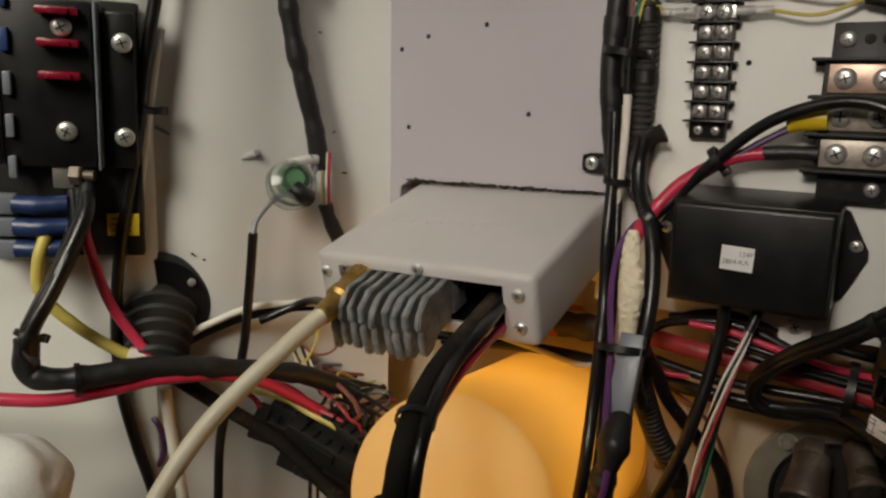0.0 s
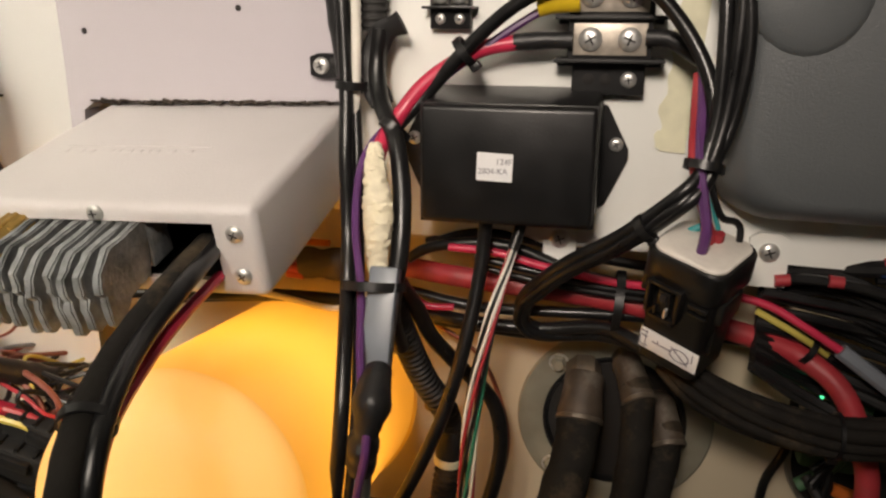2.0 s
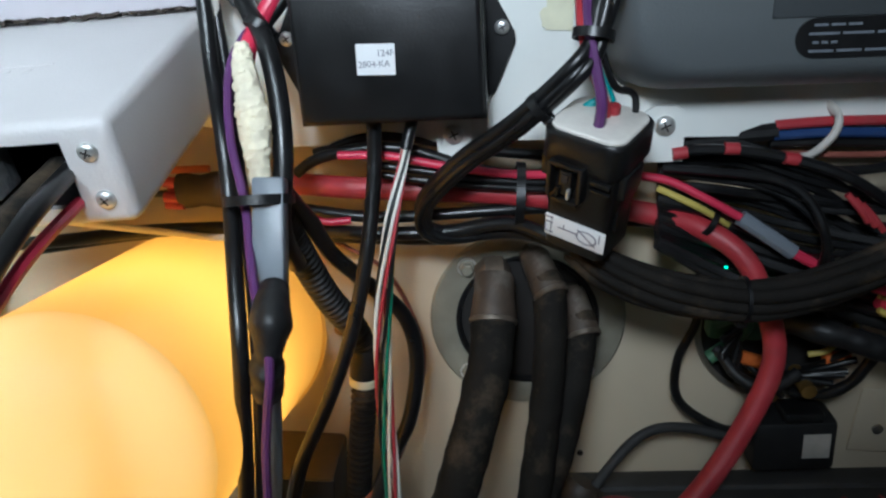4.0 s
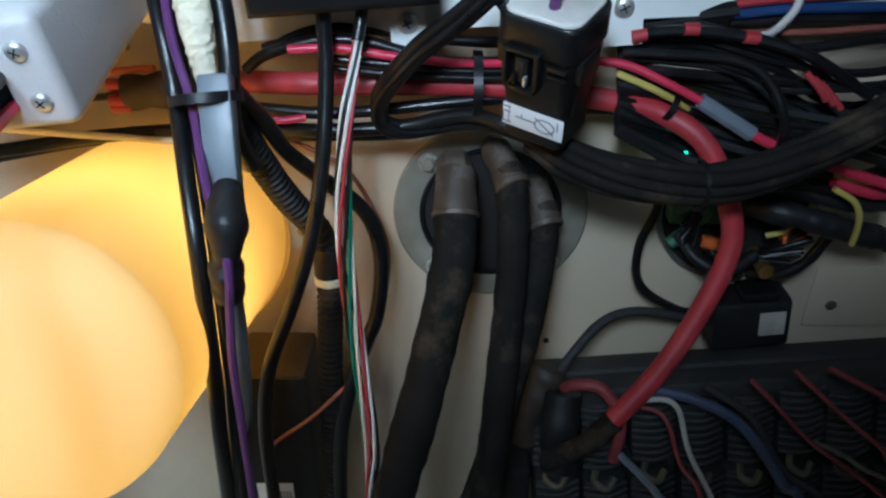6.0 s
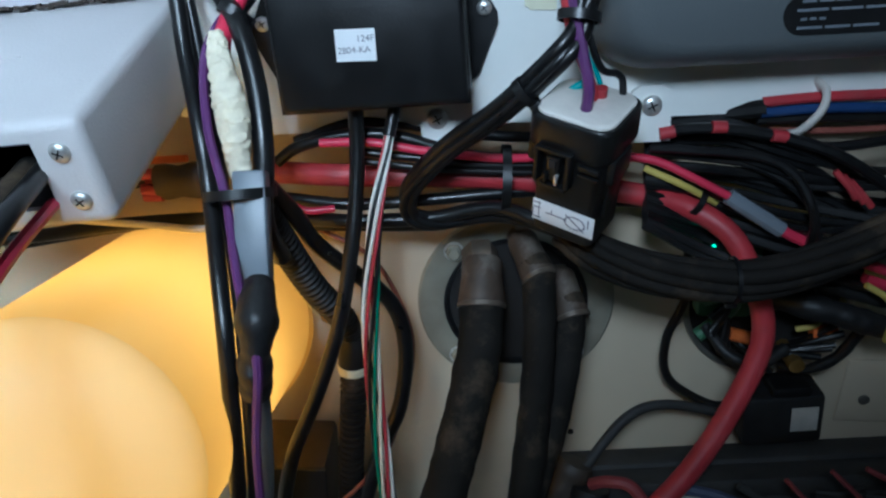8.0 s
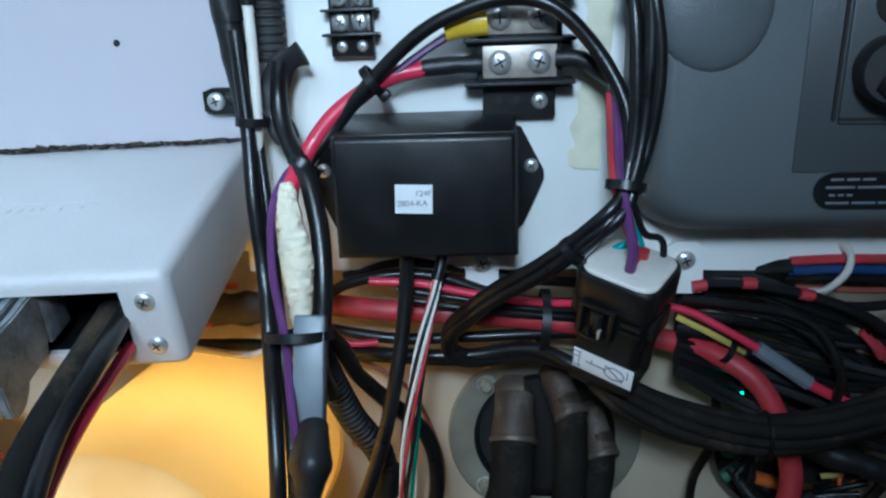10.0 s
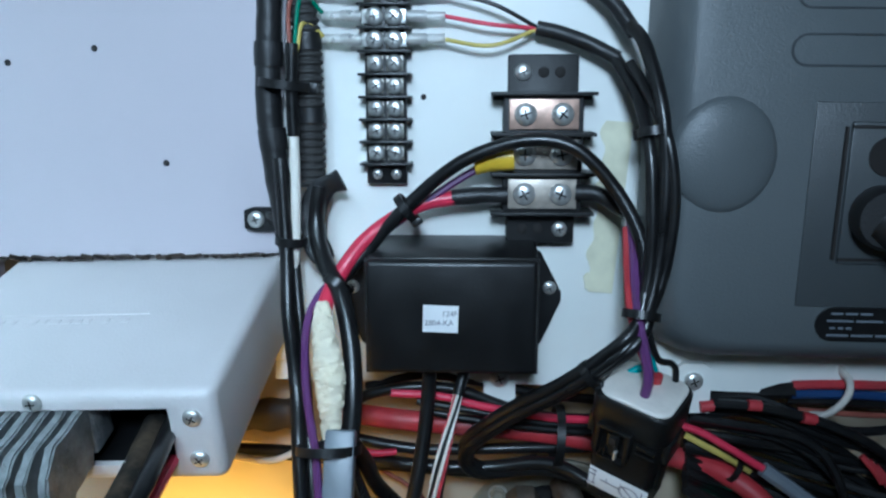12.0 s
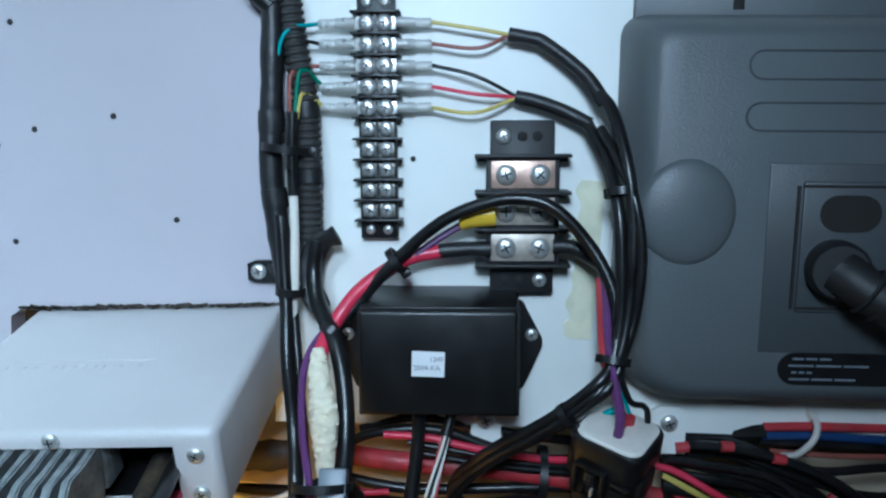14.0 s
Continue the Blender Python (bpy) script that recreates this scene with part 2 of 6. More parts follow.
def prism(pts, y0, y1, bm=None):
    """A plate with the outline pts of (x, z), from y0 to y1."""
    bm = bm or bmesh.new()
    a = [bm.verts.new((x, y0, z)) for x, z in pts]
    b = [bm.verts.new((x, y1, z)) for x, z in pts]
    bm.faces.new(a)
    bm.faces.new(b[::-1])
    n = len(pts)
    for i in range(n):
        bm.faces.new((a[i], b[i], b[(i + 1) % n], a[(i + 1) % n]))
    return bm


def smooth_line(pts, sub=6):
    p = [Vector(q) for q in pts]
    p = [2 * p[0] - p[1]] + p + [2 * p[-1] - p[-2]]
    out = []
    for i in range(1, len(p) - 2):
        a, b, c, d = p[i - 1], p[i], p[i + 1], p[i + 2]
        for k in range(sub):
            t = k / sub
            out.append(0.5 * ((2 * b) + (c - a) * t + (2 * a - 5 * b + 4 * c - d) * t * t + (3 * b - a - 3 * c + d) * t ** 3))
    out.append(p[-2])
    return out


def tube(pts, r, seg=10, sub=6, bm=None, wobble=0.0, ribs=0.0, pitch=0.003, flat=1.0, lump=0.0):
    """A swept tube through pts. ribs: depth of the rings of a corrugated hose; lump: uneven thickness."""
    bm = bm or bmesh.new()
    line = smooth_line(pts, sub)
    if ribs:
        fine, run = [line[0]], 0.0
        for a, b in zip(line, line[1:]):
            n = max(1, round((b - a).length / (pitch / 4)))
            fine += [a.lerp(b, (k + 1) / n) for k in range(n)]
        line = fine
    if wobble:
        line = [q + wobble * noise.noise_vector(q * 60) for q in line]
    prev, side, run = None, None, 0.0
    for i, q in enumerate(line):
        d = (line[min(i + 1, len(line) - 1)] - line[max(i - 1, 0)]).normalized()
        if side is None:
            side = d.cross(Vector((0.13, 0.9, 0.4))).normalized()
        side = (side - d * side.dot(d)).normalized()
        up = d.cross(side)
        rad = r
        if ribs:
            rad = r - ribs * (1 if i % 4 in (0, 1) else 0)
        if lump:
            rad *= 1 + lump * noise.noise(q * 130)
        ring = [bm.verts.new(q + rad * (math.cos(2 * math.pi * k / seg) * side + flat * math.sin(2 * math.pi * k / seg) * up)) for k in range(seg)]
        if prev:
            for k in range(seg):
                bm.faces.new((prev[k], prev[(k + 1) % seg], ring[(k + 1) % seg], ring[k]))
        else:
            bm.faces.new(ring[::-1])
        prev = ring
    bm.faces.new(prev)
    return bm


def cable(name, pts, r, mat, label, category="cable", parent=None, group="", **kw):
    bm = tube(pts, r, **kw)
    if parent:
        return part(name, bm, mat, parent, label)
    return solid(name, bm, mat, label, category, group, origin=pts[0])


def cable_tie(place, direction, r, label="black nylon cable tie round the wires", w=0.0028):
    """A strap round a bundle, with its square head."""
    t = thing("cable_tie", along(place, Vector(place) + Vector(direction)), label, "cable tie", "black cable ties")
    h = w / 2
    part("strap", lathe([(r, -h), (r + 0.0009, -h), (r + 0.0009, h), (r, h), (r, -h)], 16), M_BLACK, t)
    bm = box((0, -r - 0.0018, 0), (0.0042, 0.0034, 0.0046), 0.0006)
    part("head", bm, M_BLACK, t)
    return t


def screw_bm(r, h=None):
    h = h or r * 0.55
    return lathe([(0, -0.002), (r * 0.5, -0.002), (r * 0.5, 0), (r, 0), (r, h * 0.35), (r * 0.82, h * 0.8), (r * 0.45, h), (0, h)], 18)


def cross_bm(r, h, turn=0.0):
    rot = Matrix.Rotation(turn, 3, "Z")
    bm = box((0, 0, h), (r * 1.0, r * 0.15, r * 0.10), rot=rot)
    return box((0, 0, h), (r * 0.15, r * 1.0, r * 0.11), bm=bm, rot=rot)


def screw(parent, x, y, z, r, turn=0.3, name="screw", base=FRONT, mat=None, h=None):
    """A cross-head screw as a part of its thing; it faces the room."""
    s = part(name, screw_bm(r, h), mat or M_STEEL, parent, "steel cross-head screw")
    s.matrix_basis = Matrix.Translation((x, y, z)) @ base
    # dark cross standing proud of the head; the slot's shade is its colour
    c = part("recess_shade", cross_bm(r, (h or r * 0.55), turn), M_DARK, s)
    return s


def writing(text, size, mat, parent, m, name="lettering"):
    cu = bpy.data.curves.new(name, "FONT")
    cu.body, cu.size, cu.extrude = text, size, 0.00006
    tmp = bpy.data.objects.new(name, cu)
    scene.collection.objects.link(tmp)
    me = bpy.data.meshes.new_from_object(tmp.evaluated_get(bpy.context.evaluated_depsgraph_get()))
    bpy.data.objects.remove(tmp)
    me.materials.clear()
    me.materials.append(mat)
    ob = new(name, me)
    ob.parent = parent
    ob.matrix_basis = m
    return ob


ROLL = -4.4  # the panel's fittings sit a little turned

# ---------------------------------------------------------------- the setting
wl = solid("wall_back_left", prism([(-0.30, 0.60), (-0.30, 0.06), (-0.2375, 0.06), (-0.2350, 0.1765), (-0.228, 0.182), (-0.099, 0.1945), (-0.099, 0.60)], 0.0, 0.012), M_LAV,
           "lavender white painted plywood panel with small screw holes", kind="structure")
wr = solid("wall_back_right", prism([(-0.0988, 0.60), (-0.0988, 0.132), (0.0, 0.139), (0.42, 0.160), (0.42, 0.60)], 0.002, 0.014), M_WALL,
           "white painted plywood panel that carries the terminals", kind="structure")
wl2 = solid("wall_lower", prism([(-0.44, 0.20), (-0.44, -0.26), (0.42, -0.26), (0.42, 0.20)], 0.032, 0.044), M_LOW,
            "dusty white lower liner behind the hoses", kind="structure")
# slanting wall to the left, leaning outwards as it rises
bm = bmesh.new()
A = [Vector((-0.222, 0.0, -0.26)), Vector((-0.262, 0.0, 0.60)), Vector((-0.602, -0.34, 0.60)), Vector((-0.562, -0.34, -0.26))]
off = Vector((-0.009, 0.009, 0))
cols, rows_n = 24, 30
grid_pts = []
for i in range(cols + 1):
    for j in range(rows_n + 1):
        p = A[0].lerp(A[3], i / cols).lerp(A[1].lerp(A[2], i / cols), j / rows_n)
        s, z = (p - A[0]).xy.length, p.z
        bulge = 0.010 * math.exp(-((s - 0.125) / 0.03) ** 2) - 0.006 * math.exp(-((s - 0.06) / 0.03) ** 2) + 0.0012 * noise.noise(p * 22)
        grid_pts.append(bm.verts.new(p - off.normalized() * bulge))
for i in range(cols):
    for j in range(rows_n):
        k = i * (rows_n + 1) + j
        bm.faces.new((grid_pts[k], grid_pts[k + 1], grid_pts[k + rows_n + 2], grid_pts[k + rows_n + 1]))
res = bmesh.ops.extrude_face_region(bm, geom=bm.faces[:])
bmesh.ops.translate(bm, vec=off, verts=[v for v in res["geom"] if isinstance(v, bmesh.types.BMVert)])
wleft = solid("wall_left", bm, M_HULL, "uneven white gelcoat hull side", kind="structure")
solid("floor", box((-0.06, -0.38, -0.265), (1.2, 0.9, 0.012)), M_LOW, "dusty white compartment floor", kind="structure")
solid("wall_right", box((0.426, -0.16, 0.17), (0.012, 0.44, 0.88)), M_WALL, "white compartment side", kind="structure")
solid("ceiling", box((-0.06, -0.06, 0.606), (1.1, 0.24, 0.012)), M_WALL, "white underside of the console top", kind="structure")
# unseen cabin shell added behind the camera, open above to the sky
solid("cabin_floor", box((0, -1.2, -0.80), (3.0, 3.0, 0.02)), M_CABIN, "cabin sole behind the camera", kind="structure")
solid("cabin_wall_left", box((-1.5, -1.2, 0.35), (0.02, 3.0, 2.3)), M_CABIN, "cabin lining", kind="structure")
solid("cabin_wall_right", box((1.5, -1.2, 0.35), (0.02, 3.0, 2.3)), M_CABIN, "cabin lining", kind="structure")
solid("cabin_wall_back", box((0, -2.7, 0.35), (3.0, 0.02, 2.3)), M_CABIN, "cabin lining", kind="structure")
bm = box((-1.17, -1.2, 1.5), (0.66, 3.0, 0.02))
box((0.67, -1.2, 1.5), (1.66, 3.0, 0.02), bm=bm)
box((-0.5, -0.22, 1.5), (0.68, 1.04, 0.02), bm=bm)
box((-0.5, -2.05, 1.5), (0.68, 1.3, 0.02), bm=bm)
solid("cabin_ceiling", bm, M_CABIN, "added cabin headliner with an opening to the sky", kind="structure")

# rounded white edge where the panel ends beside the radio
part("rounded_edge", lathe([(0, 0.0), (0.010, 0.001), (0.0115, 0.006), (0.0115, 0.040), (0.010, 0.045), (0, 0.046)], 24, along((-0.0975, 0.0085, 0.142), (-0.0985, 0.0085, 0.190))), M_WALL, wr)
# screw holes in the panels, as dark discs with the shade in their colour
for x, z in ((-0.183, 0.280), (-0.151, 0.232), (-0.232, 0.215), (-0.222, 0.271), (-0.2335, 0.321), (-0.2405, 0.262)):
    h = part("screw_hole", lathe([(0, 0.0006), (0.0009, 0.0008), (0.0015, 0.0001), (0.0015, -0.001), (0, -0.001)], 10), M_DARK, wl)
    h.matrix_basis = Matrix.Translation((x, 0, z)) @ FRONT
h = part("screw_hole", lathe([(0, 0.0004), (0.0009, 0.0006), (0.0014, 0.0001), (0.0014, -0.001), (0, -0.001)], 10), M_DARK, wr)
h.matrix_basis = Matrix.Translation((-0.037, 0.002, 0.270)) @ FRONT
# splintered lower edge of the lavender panel and the seam above the radio
bm = bmesh.new()
for i in range(46):
    x = -0.231 + 0.131 * (i + random.random()) / 46
    z = 0.1815 + (x + 0.229) * 0.096
    box((x, -0.0006, z + random.uniform(-0.0008, 0.0004)), (random.uniform(0.002, 0.006), 0.0016, random.uniform(0.0005, 0.0018)), bm=bm,
        rot=Matrix.Rotation(random.uniform(-0.25, 0.25), 3, "Y"))
part("splintered_edge", bm, M_BROWN, wl, "rough dark cut edge", kind="stuff")
# yellowed glue along the panel by the inverter
bm = bmesh.new()
out = [(0.0445 + 0.005 * noise.noise(Vector((z * 90, 0, 0))), z) for z in np.linspace(0.266, 0.188, 30)]
prism([(0.056, 0.266)] + out + [(0.056, 0.188)], 0.0012, 0.0022, bm)
part("glue_strip", bm, M_GLUE, wr, "yellowed glue left on the paint")
for x, z, s in ((0.047, 0.232, 0.010), (0.044, 0.193, 0.004)):
    part("glue_patch", prism([(x + s * 0.4 * math.cos(a) * (1 + 0.4 * math.sin(3 * a)), z + s * math.sin(a)) for a in np.linspace(0, 5.8, 12)], 0.0008, 0.0022), M_GLUE, wr)

# ---------------------------------------------------------------- things on the back panel
def barrier_strip():
    t = thing("terminal_strip", pose(-0.0545, 0.002, 0.288, 0, ROLL, 0), "black ten-way screw terminal strip on the white panel", "terminal strip")
    part("base", box((0, -0.003, 0), (0.0178, 0.006, 0.114), 0.0006), M_BLACK, t)
    for i in range(11):
        z = -0.048 + 0.0096 * i
        part("barrier", box((0, -0.0062, z), (0.0228, 0.0105, 0.0011), 0.0003), M_BLACK, t)
    part("rib", box((0, -0.0045, 0), (0.0012, 0.0075, 0.095)), M_BLACK, t)
    for i in range(10):
        z = -0.0432 + 0.0096 * i
        part("plate", box((0, -0.0062, z), (0.0156, 0.0006, 0.0066), 0.0002), M_DULL, t, "dull nickel contact plate")
        for s in (-1, 1):
            screw(t, s * 0.0041, -0.0068 - (0.0008 if i > 4 else 0), z, 0.0040 if i > 4 else 0.0036, random.uniform(0, 1.5))
    for z in (-0.0528, 0.0528):
        for s in (-1, 1):
            screw(t, s * 0.0042, -0.006, z, 0.0023, random.uniform(0, 1.5))
    return t


barrier_strip()


def strip_point(x, row, y=-0.009):
    """A place beside the strip: x across, row counted from the bottom."""
    return pose(-0.0545, 0.002, 0.288, 0, ROLL, 0) @ Vector((x, y, -0.0432 + 0.0096 * row))


def ring_terminal(side, row):
    t = thing("crimp_terminal", Matrix.Translation(strip_point(side * 0.0085, row)) @ pose(0, 0, 0, 0, ROLL + random.uniform(-2, 2), 0),
              "crimped ring terminal with a milky vinyl sleeve", "terminal", "crimp terminals on the strip")
    part("ring", box((-side * 0.002, 0.0012, 0), (0.006, 0.0008, 0.006), 0.0003), M_STEEL, t)
    part("barrel", lathe([(0, 0), (0.0016, 0), (0.0016, 0.008), (0, 0.008)], 12, along((side * 0.001, 0, 0), (side * 0.1, 0, 0))), M_STEEL, t)
    part("sleeve", lathe([(0.0018, 0), (0.0023, 0.0004), (0.0023, 0.008), (0.0016, 0.0092), (0.0018, 0.0105), (0.0018, 0.0165), (0.0013, 0.0165)], 14,
                         along((side * 0.001, 0, 0), (side * 0.1, 0, 0))), M_CLEAR, t, "milky clear vinyl sleeve")
    return t


for row in range(5, 10):
    ring_terminal(-1, row)
    ring_terminal(1, row)


def wire(pts, r, mat, label, **kw):
    return cable("wire", pts, r, mat, label, "wire", seg=8, **kw)


E1, E2 = (0.004, -0.007, 0.3295), (0.010, -0.007, 0.302)
for row, mat, label, mid, end in (
        (9, M_YELLOW, "thin yellow wire from the terminal strip", (-0.010, -0.008, 0.331), E1),
        (8, M_BRNW, "thin brown wire from the terminal strip", (-0.010, -0.009, 0.3225), E1),
        (7, M_BLACK, "thin black wire from the terminal strip", (-0.010, -0.010, 0.310), E2),
        (6, M_PINK, "thin red wire from the terminal strip", (-0.010, -0.009, 0.302), E2),
        (5, M_YELLOW, "thin yellow wire from the terminal strip", (-0.009, -0.010, 0.2935), E2)):
    wire([strip_point(0.0245, row), mid, end], 0.00095, mat, label)
for row, mat, label, mid, end in (
        (9, M_TEAL, "thin teal wire curling into the conduit", (-0.098, -0.014, 0.322), (-0.101, -0.014, 0.293)),
        (8, M_BLACK, "thin black wire going into the conduit", (-0.090, -0.012, 0.320), (-0.097, -0.012, 0.316)),
        (7, M_BRNW, "thin red brown wire curling into the conduit", (-0.0935, -0.013, 0.306), (-0.0925, -0.018, 0.284)),
        (6, M_GREEN, "thin green wire curling into the conduit", (-0.0895, -0.013, 0.307), (-0.0905, -0.018, 0.285)),
        (5, M_YELLOW, "thin yellow wire curling into the conduit", (-0.088, -0.013, 0.297), (-0.0895, -0.018, 0.285))):
    wire([strip_point(-0.0245, row), mid, end], 0.00095, mat, label)


def power_block():
    t = thing("power_terminal_block", pose(0.0165, 0.002, 0.251, 0, ROLL, 0), "black three-way power terminal block with tinned bars", "terminal block")
    part("base", box((0, -0.004, 0), (0.030, 0.008, 0.082), 0.0008), M_MATT, t)
    part("plinth", box((0, -0.0075, -0.0005), (0.034, 0.011, 0.051), 0.0008), M_MATT, t)
    for z in (0.0245, 0.0075, -0.0095, -0.0265):
        part("barrier", box((0, -0.0085, z), (0.0445, 0.017, 0.0016), 0.0004), M_MATT, t)
        part("barrier_foot", box((0, -0.0035, z - 0.0018), (0.0425, 0.007, 0.002), 0.0004), M_MATT, t)
    for i, z in enumerate((0.016, -0.001, -0.018)):
        part("bar", box((0, -0.0138, z), (0.0295, 0.0016, 0.0128), 0.0004), M_COPPER if i == 0 else M_TIN, t, "tinned copper bar")
        for s in (-1, 1):
            screw(t, s * 0.0078, -0.0146, z, 0.0048, random.uniform(0, 1.5), h=0.0024)
    screw(t, -0.0088, -0.008, 0.0335, 0.0036, 0.4)
    screw(t, 0.0085, -0.008, -0.0345, 0.0034, 0.2)
    for x, z in ((0.000, 0.0335), (0.007, 0.0335), (-0.008, -0.0345), (-0.001, -0.0345)):
        part("mounting_hole", lathe([(0, 0.0003), (0.0018, 0.0004), (0.0024, 0.0001), (0.0024, -0.001)], 10, Matrix.Translation((x, -0.008, z)) @ FRONT), M_DARK, t)
    return t


power_block()


def control_box():
    t = thing("control_module", pose(-0.0178, 0.002, 0.179, 0, ROLL, 0), "plain black plastic control module with a small white label", "control box")
    bm = bmesh.new()
    f = [(-0.0352, -0.0240), (0.0372, -0.0240), (0.0372, 0.0252), (-0.0352, 0.0252)]
    k = [(-0.0370, -0.0265), (0.0388, -0.0265), (0.0388, 0.0310), (-0.0370, 0.0310)]
    a = [bm.verts.new((x, -0.0335, z)) for x, z in f]
    b = [bm.verts.new((x, -0.0005, z)) for x, z in k]
    bm.faces.new(a)
    bm.faces.new(b[::-1])
    for i in range(4):
        bm.faces.new((a[i], b[i], b[(i + 1) % 4], a[(i + 1) % 4]))
    bmesh.ops.bevel(bm, geom=bm.edges[:], offset=0.0021, segments=3, profile=0.5, affect="EDGES")
    part("case", bm, M_BLACK, t)
    part("rim", box((0.001, -0.0300, 0.0006), (0.0742, 0.0010, 0.0512), 0.0004), M_BLACK, t)
    for s in (-1, 1):
        part("ear", prism([(s * 0.0365, 0.025), (s * 0.041, 0.023), (s * 0.0505, 0.0045), (s * 0.0505, 0.0005), (s * 0.0415, -0.020), (s * 0.0365, -0.024)], -0.0032, -0.0004), M_BLACK, t)
        screw(t, s * 0.0452, -0.0032, 0.0065, 0.0031, 0.5)
    lab = part("label", box((-0.0036, -0.0337, 0.0005), (0.0150, 0.0003, 0.0118), rot=Matrix.Rotation(radians(2), 3, "Y")), M_LABEL, t, "small white paper label")
    writing("124F", 0.0034, M_INK, lab, Matrix.Translation((-0.0031, -0.0340, 0.0017)) @ FRONT)
    writing("2804-KA", 0.0034, M_INK, lab, Matrix.Translation((-0.0105, -0.0340, -0.0023)) @ FRONT)
    return t


control_box()


def saddle_clamp():
    t = thing("cable_clamp", pose(-0.104, 0, 0.2105, 0, ROLL, 0), "black plastic cable clamp screwed to the panel", "cable clamp")
    bm = prism([(-0.010, 0.004), (-0.010, -0.004), (-0.006, -0.0055), (0.010, -0.0055), (0.010, 0.0055), (-0.006, 0.0055)], -0.0035, -0.0002)
    part("strap", bm, M_BLACK, t)
    part("loop", tube([(0.002, -0.003, 0), (0.006, -0.008, 0), (0.012, -0.012, 0)], 0.0045, flat=0.4), M_BLACK, t)
    screw(t, -0.0045, -0.0035, 0, 0.0038, 0.3)


saddle_clamp()

# ---------------------------------------------------------------- the radio
RX = Vector((0.1237, 0.001, 0.0130)).normalized()
RY = Vector((-0.013, 0.107, 0.0205))
RY = (RY - RX * RY.dot(RX)).normalized()
RZ = RX.cross(RY)
RADIO = Matrix.Translation((-0.1555, -0.1065, 0.1648)) @ Matrix((RX, RY, RZ)).transposed().to_4x4()


def radio():
    """Local: x across, y into the panel, z up; the top front edge's middle is the origin."""
    t = thing("marine_radio", RADIO, "grey-white steel radio housing standing out of the panel", "radio")
    W, D, H = 0.1245, 0.122, 0.0375
    x0, x1, z0, z1 = -0.048, 0.0455, -0.0300, -0.0068
    bm = bmesh.new()
    of = [bm.verts.new(p) for p in ((-W / 2, 0, -H), (W / 2, 0, -H), (W / 2, 0, 0), (-W / 2, 0, 0))]
    ob = [bm.verts.new(p) for p in ((-W / 2 - 0.004, D, -H), (W / 2, D, -H), (W / 2, D, 0), (-W / 2 - 0.004, D, 0))]
    op = [bm.verts.new(p) for p in ((x0, 0, z0), (x1, 0, z0), (x1, 0, z1), (x0, 0, z1))]
    oi = [bm.verts.new(p) for p in ((x0, 0.0025, z0), (x1, 0.0025, z0), (x1, 0.0025, z1), (x0, 0.0025, z1))]
    for i in range(4):
        j = (i + 1) % 4
        bm.faces.new((of[i], of[j], op[j], op[i]))
        bm.faces.new((op[i], op[j], oi[j], oi[i]))
        bm.faces.new((of[i], ob[i], ob[j], of[j]))
    bm.faces.new(ob)
    edge = [e for e in bm.edges if all(v in of or v in ob for v in e.verts)]
    bmesh.ops.bevel(bm, geom=edge, offset=0.0042, segments=4, profile=0.5, affect="EDGES")
    part("housing", bm, M_RADIO, t)
    # open box lined in black: the shade inside the housing is its colour
    bm = box((0, 0.0281, -0.0185), (0.110, 0.050, 0.0285))
    bmesh.ops.delete(bm, geom=[f for f in bm.faces if f.calc_center_median().y < 0.004], context="FACES_ONLY")
    part("cavity", bm, M_BLACK, t, "inside of the housing, lined black as shade")
    part("rear_collar", lathe([(0.018, 0), (0.018, 0.03), (0, 0.03)], 24, along((0.046, 0.096, -0.020), (0.046, 0.12, -0.022))), M_RADIO, t)
    for x, z in ((0.0535, -0.0105), (0.0535, -0.0275), (-0.0565, -0.0110), (0.0005, -0.0035), (-0.0455, -0.0090)):
        screw(t, x, 0.0 if x != -0.0455 else 0.003, z, 0.0033, random.uniform(0, 1.5))
    # cooling fins of the set inside, standing out of the opening
    for g, count in enumerate((4, 5)):
        left = (-0.0340, -0.0085)[g]
        part("fin_base", box((left + 0.0029 * (count - 1), 0.010, -0.0175), (0.0058 * count - 0.002, 0.014, 0.020), 0.001), M_FIN, t)
        for i in range(count):
            x = left + 0.0059 * i + random.uniform(-0.0004, 0.0004)
            w = random.uniform(0.0014, 0.0017)
            y1 = -0.029 - 0.004 * random.random() + 0.001 * g
            low = -0.0360 - 0.004 * random.random()
            prof = [(0.006, -0.0072), (y1 + 0.010, -0.0078), (y1 + 0.001, -0.0135), (y1, -0.0200), (y1 + 0.0016, -0.0225), (y1 + 0.0006, -0.0255), (y1 + 0.0014, low + 0.002), (y1 + 0.004, low), (y1 + 0.009, low + 0.001), (y1 + 0.014, -0.0300), (0.0, -0.0290)]
            bm = bmesh.new()
            a = [bm.verts.new((x - w, y, z)) for y, z in prof]
            b = [bm.verts.new((x + w, y, z)) for y, z in prof]
            bm.faces.new(a)
            bm.faces.new(b[::-1])
            for q in range(len(prof)):
                bm.faces.new((a[q], b[q], b[(q + 1) % len(prof)], a[(q + 1) % len(prof)]))
            rim = [e for e in bm.edges if e.calc_length() > 0.0025]
            bmesh.ops.subdivide_edges(bm, edges=rim, cuts=2)
            bmesh.ops.triangulate(bm, faces=[f for f in bm.faces if len(f.verts) > 4])
            bmesh.ops.bevel(bm, geom=[e for e in bm.edges if len(e.link_faces) == 2 and e.calc_face_angle(0) > 0.9], offset=0.0006, segments=2, affect="EDGES")
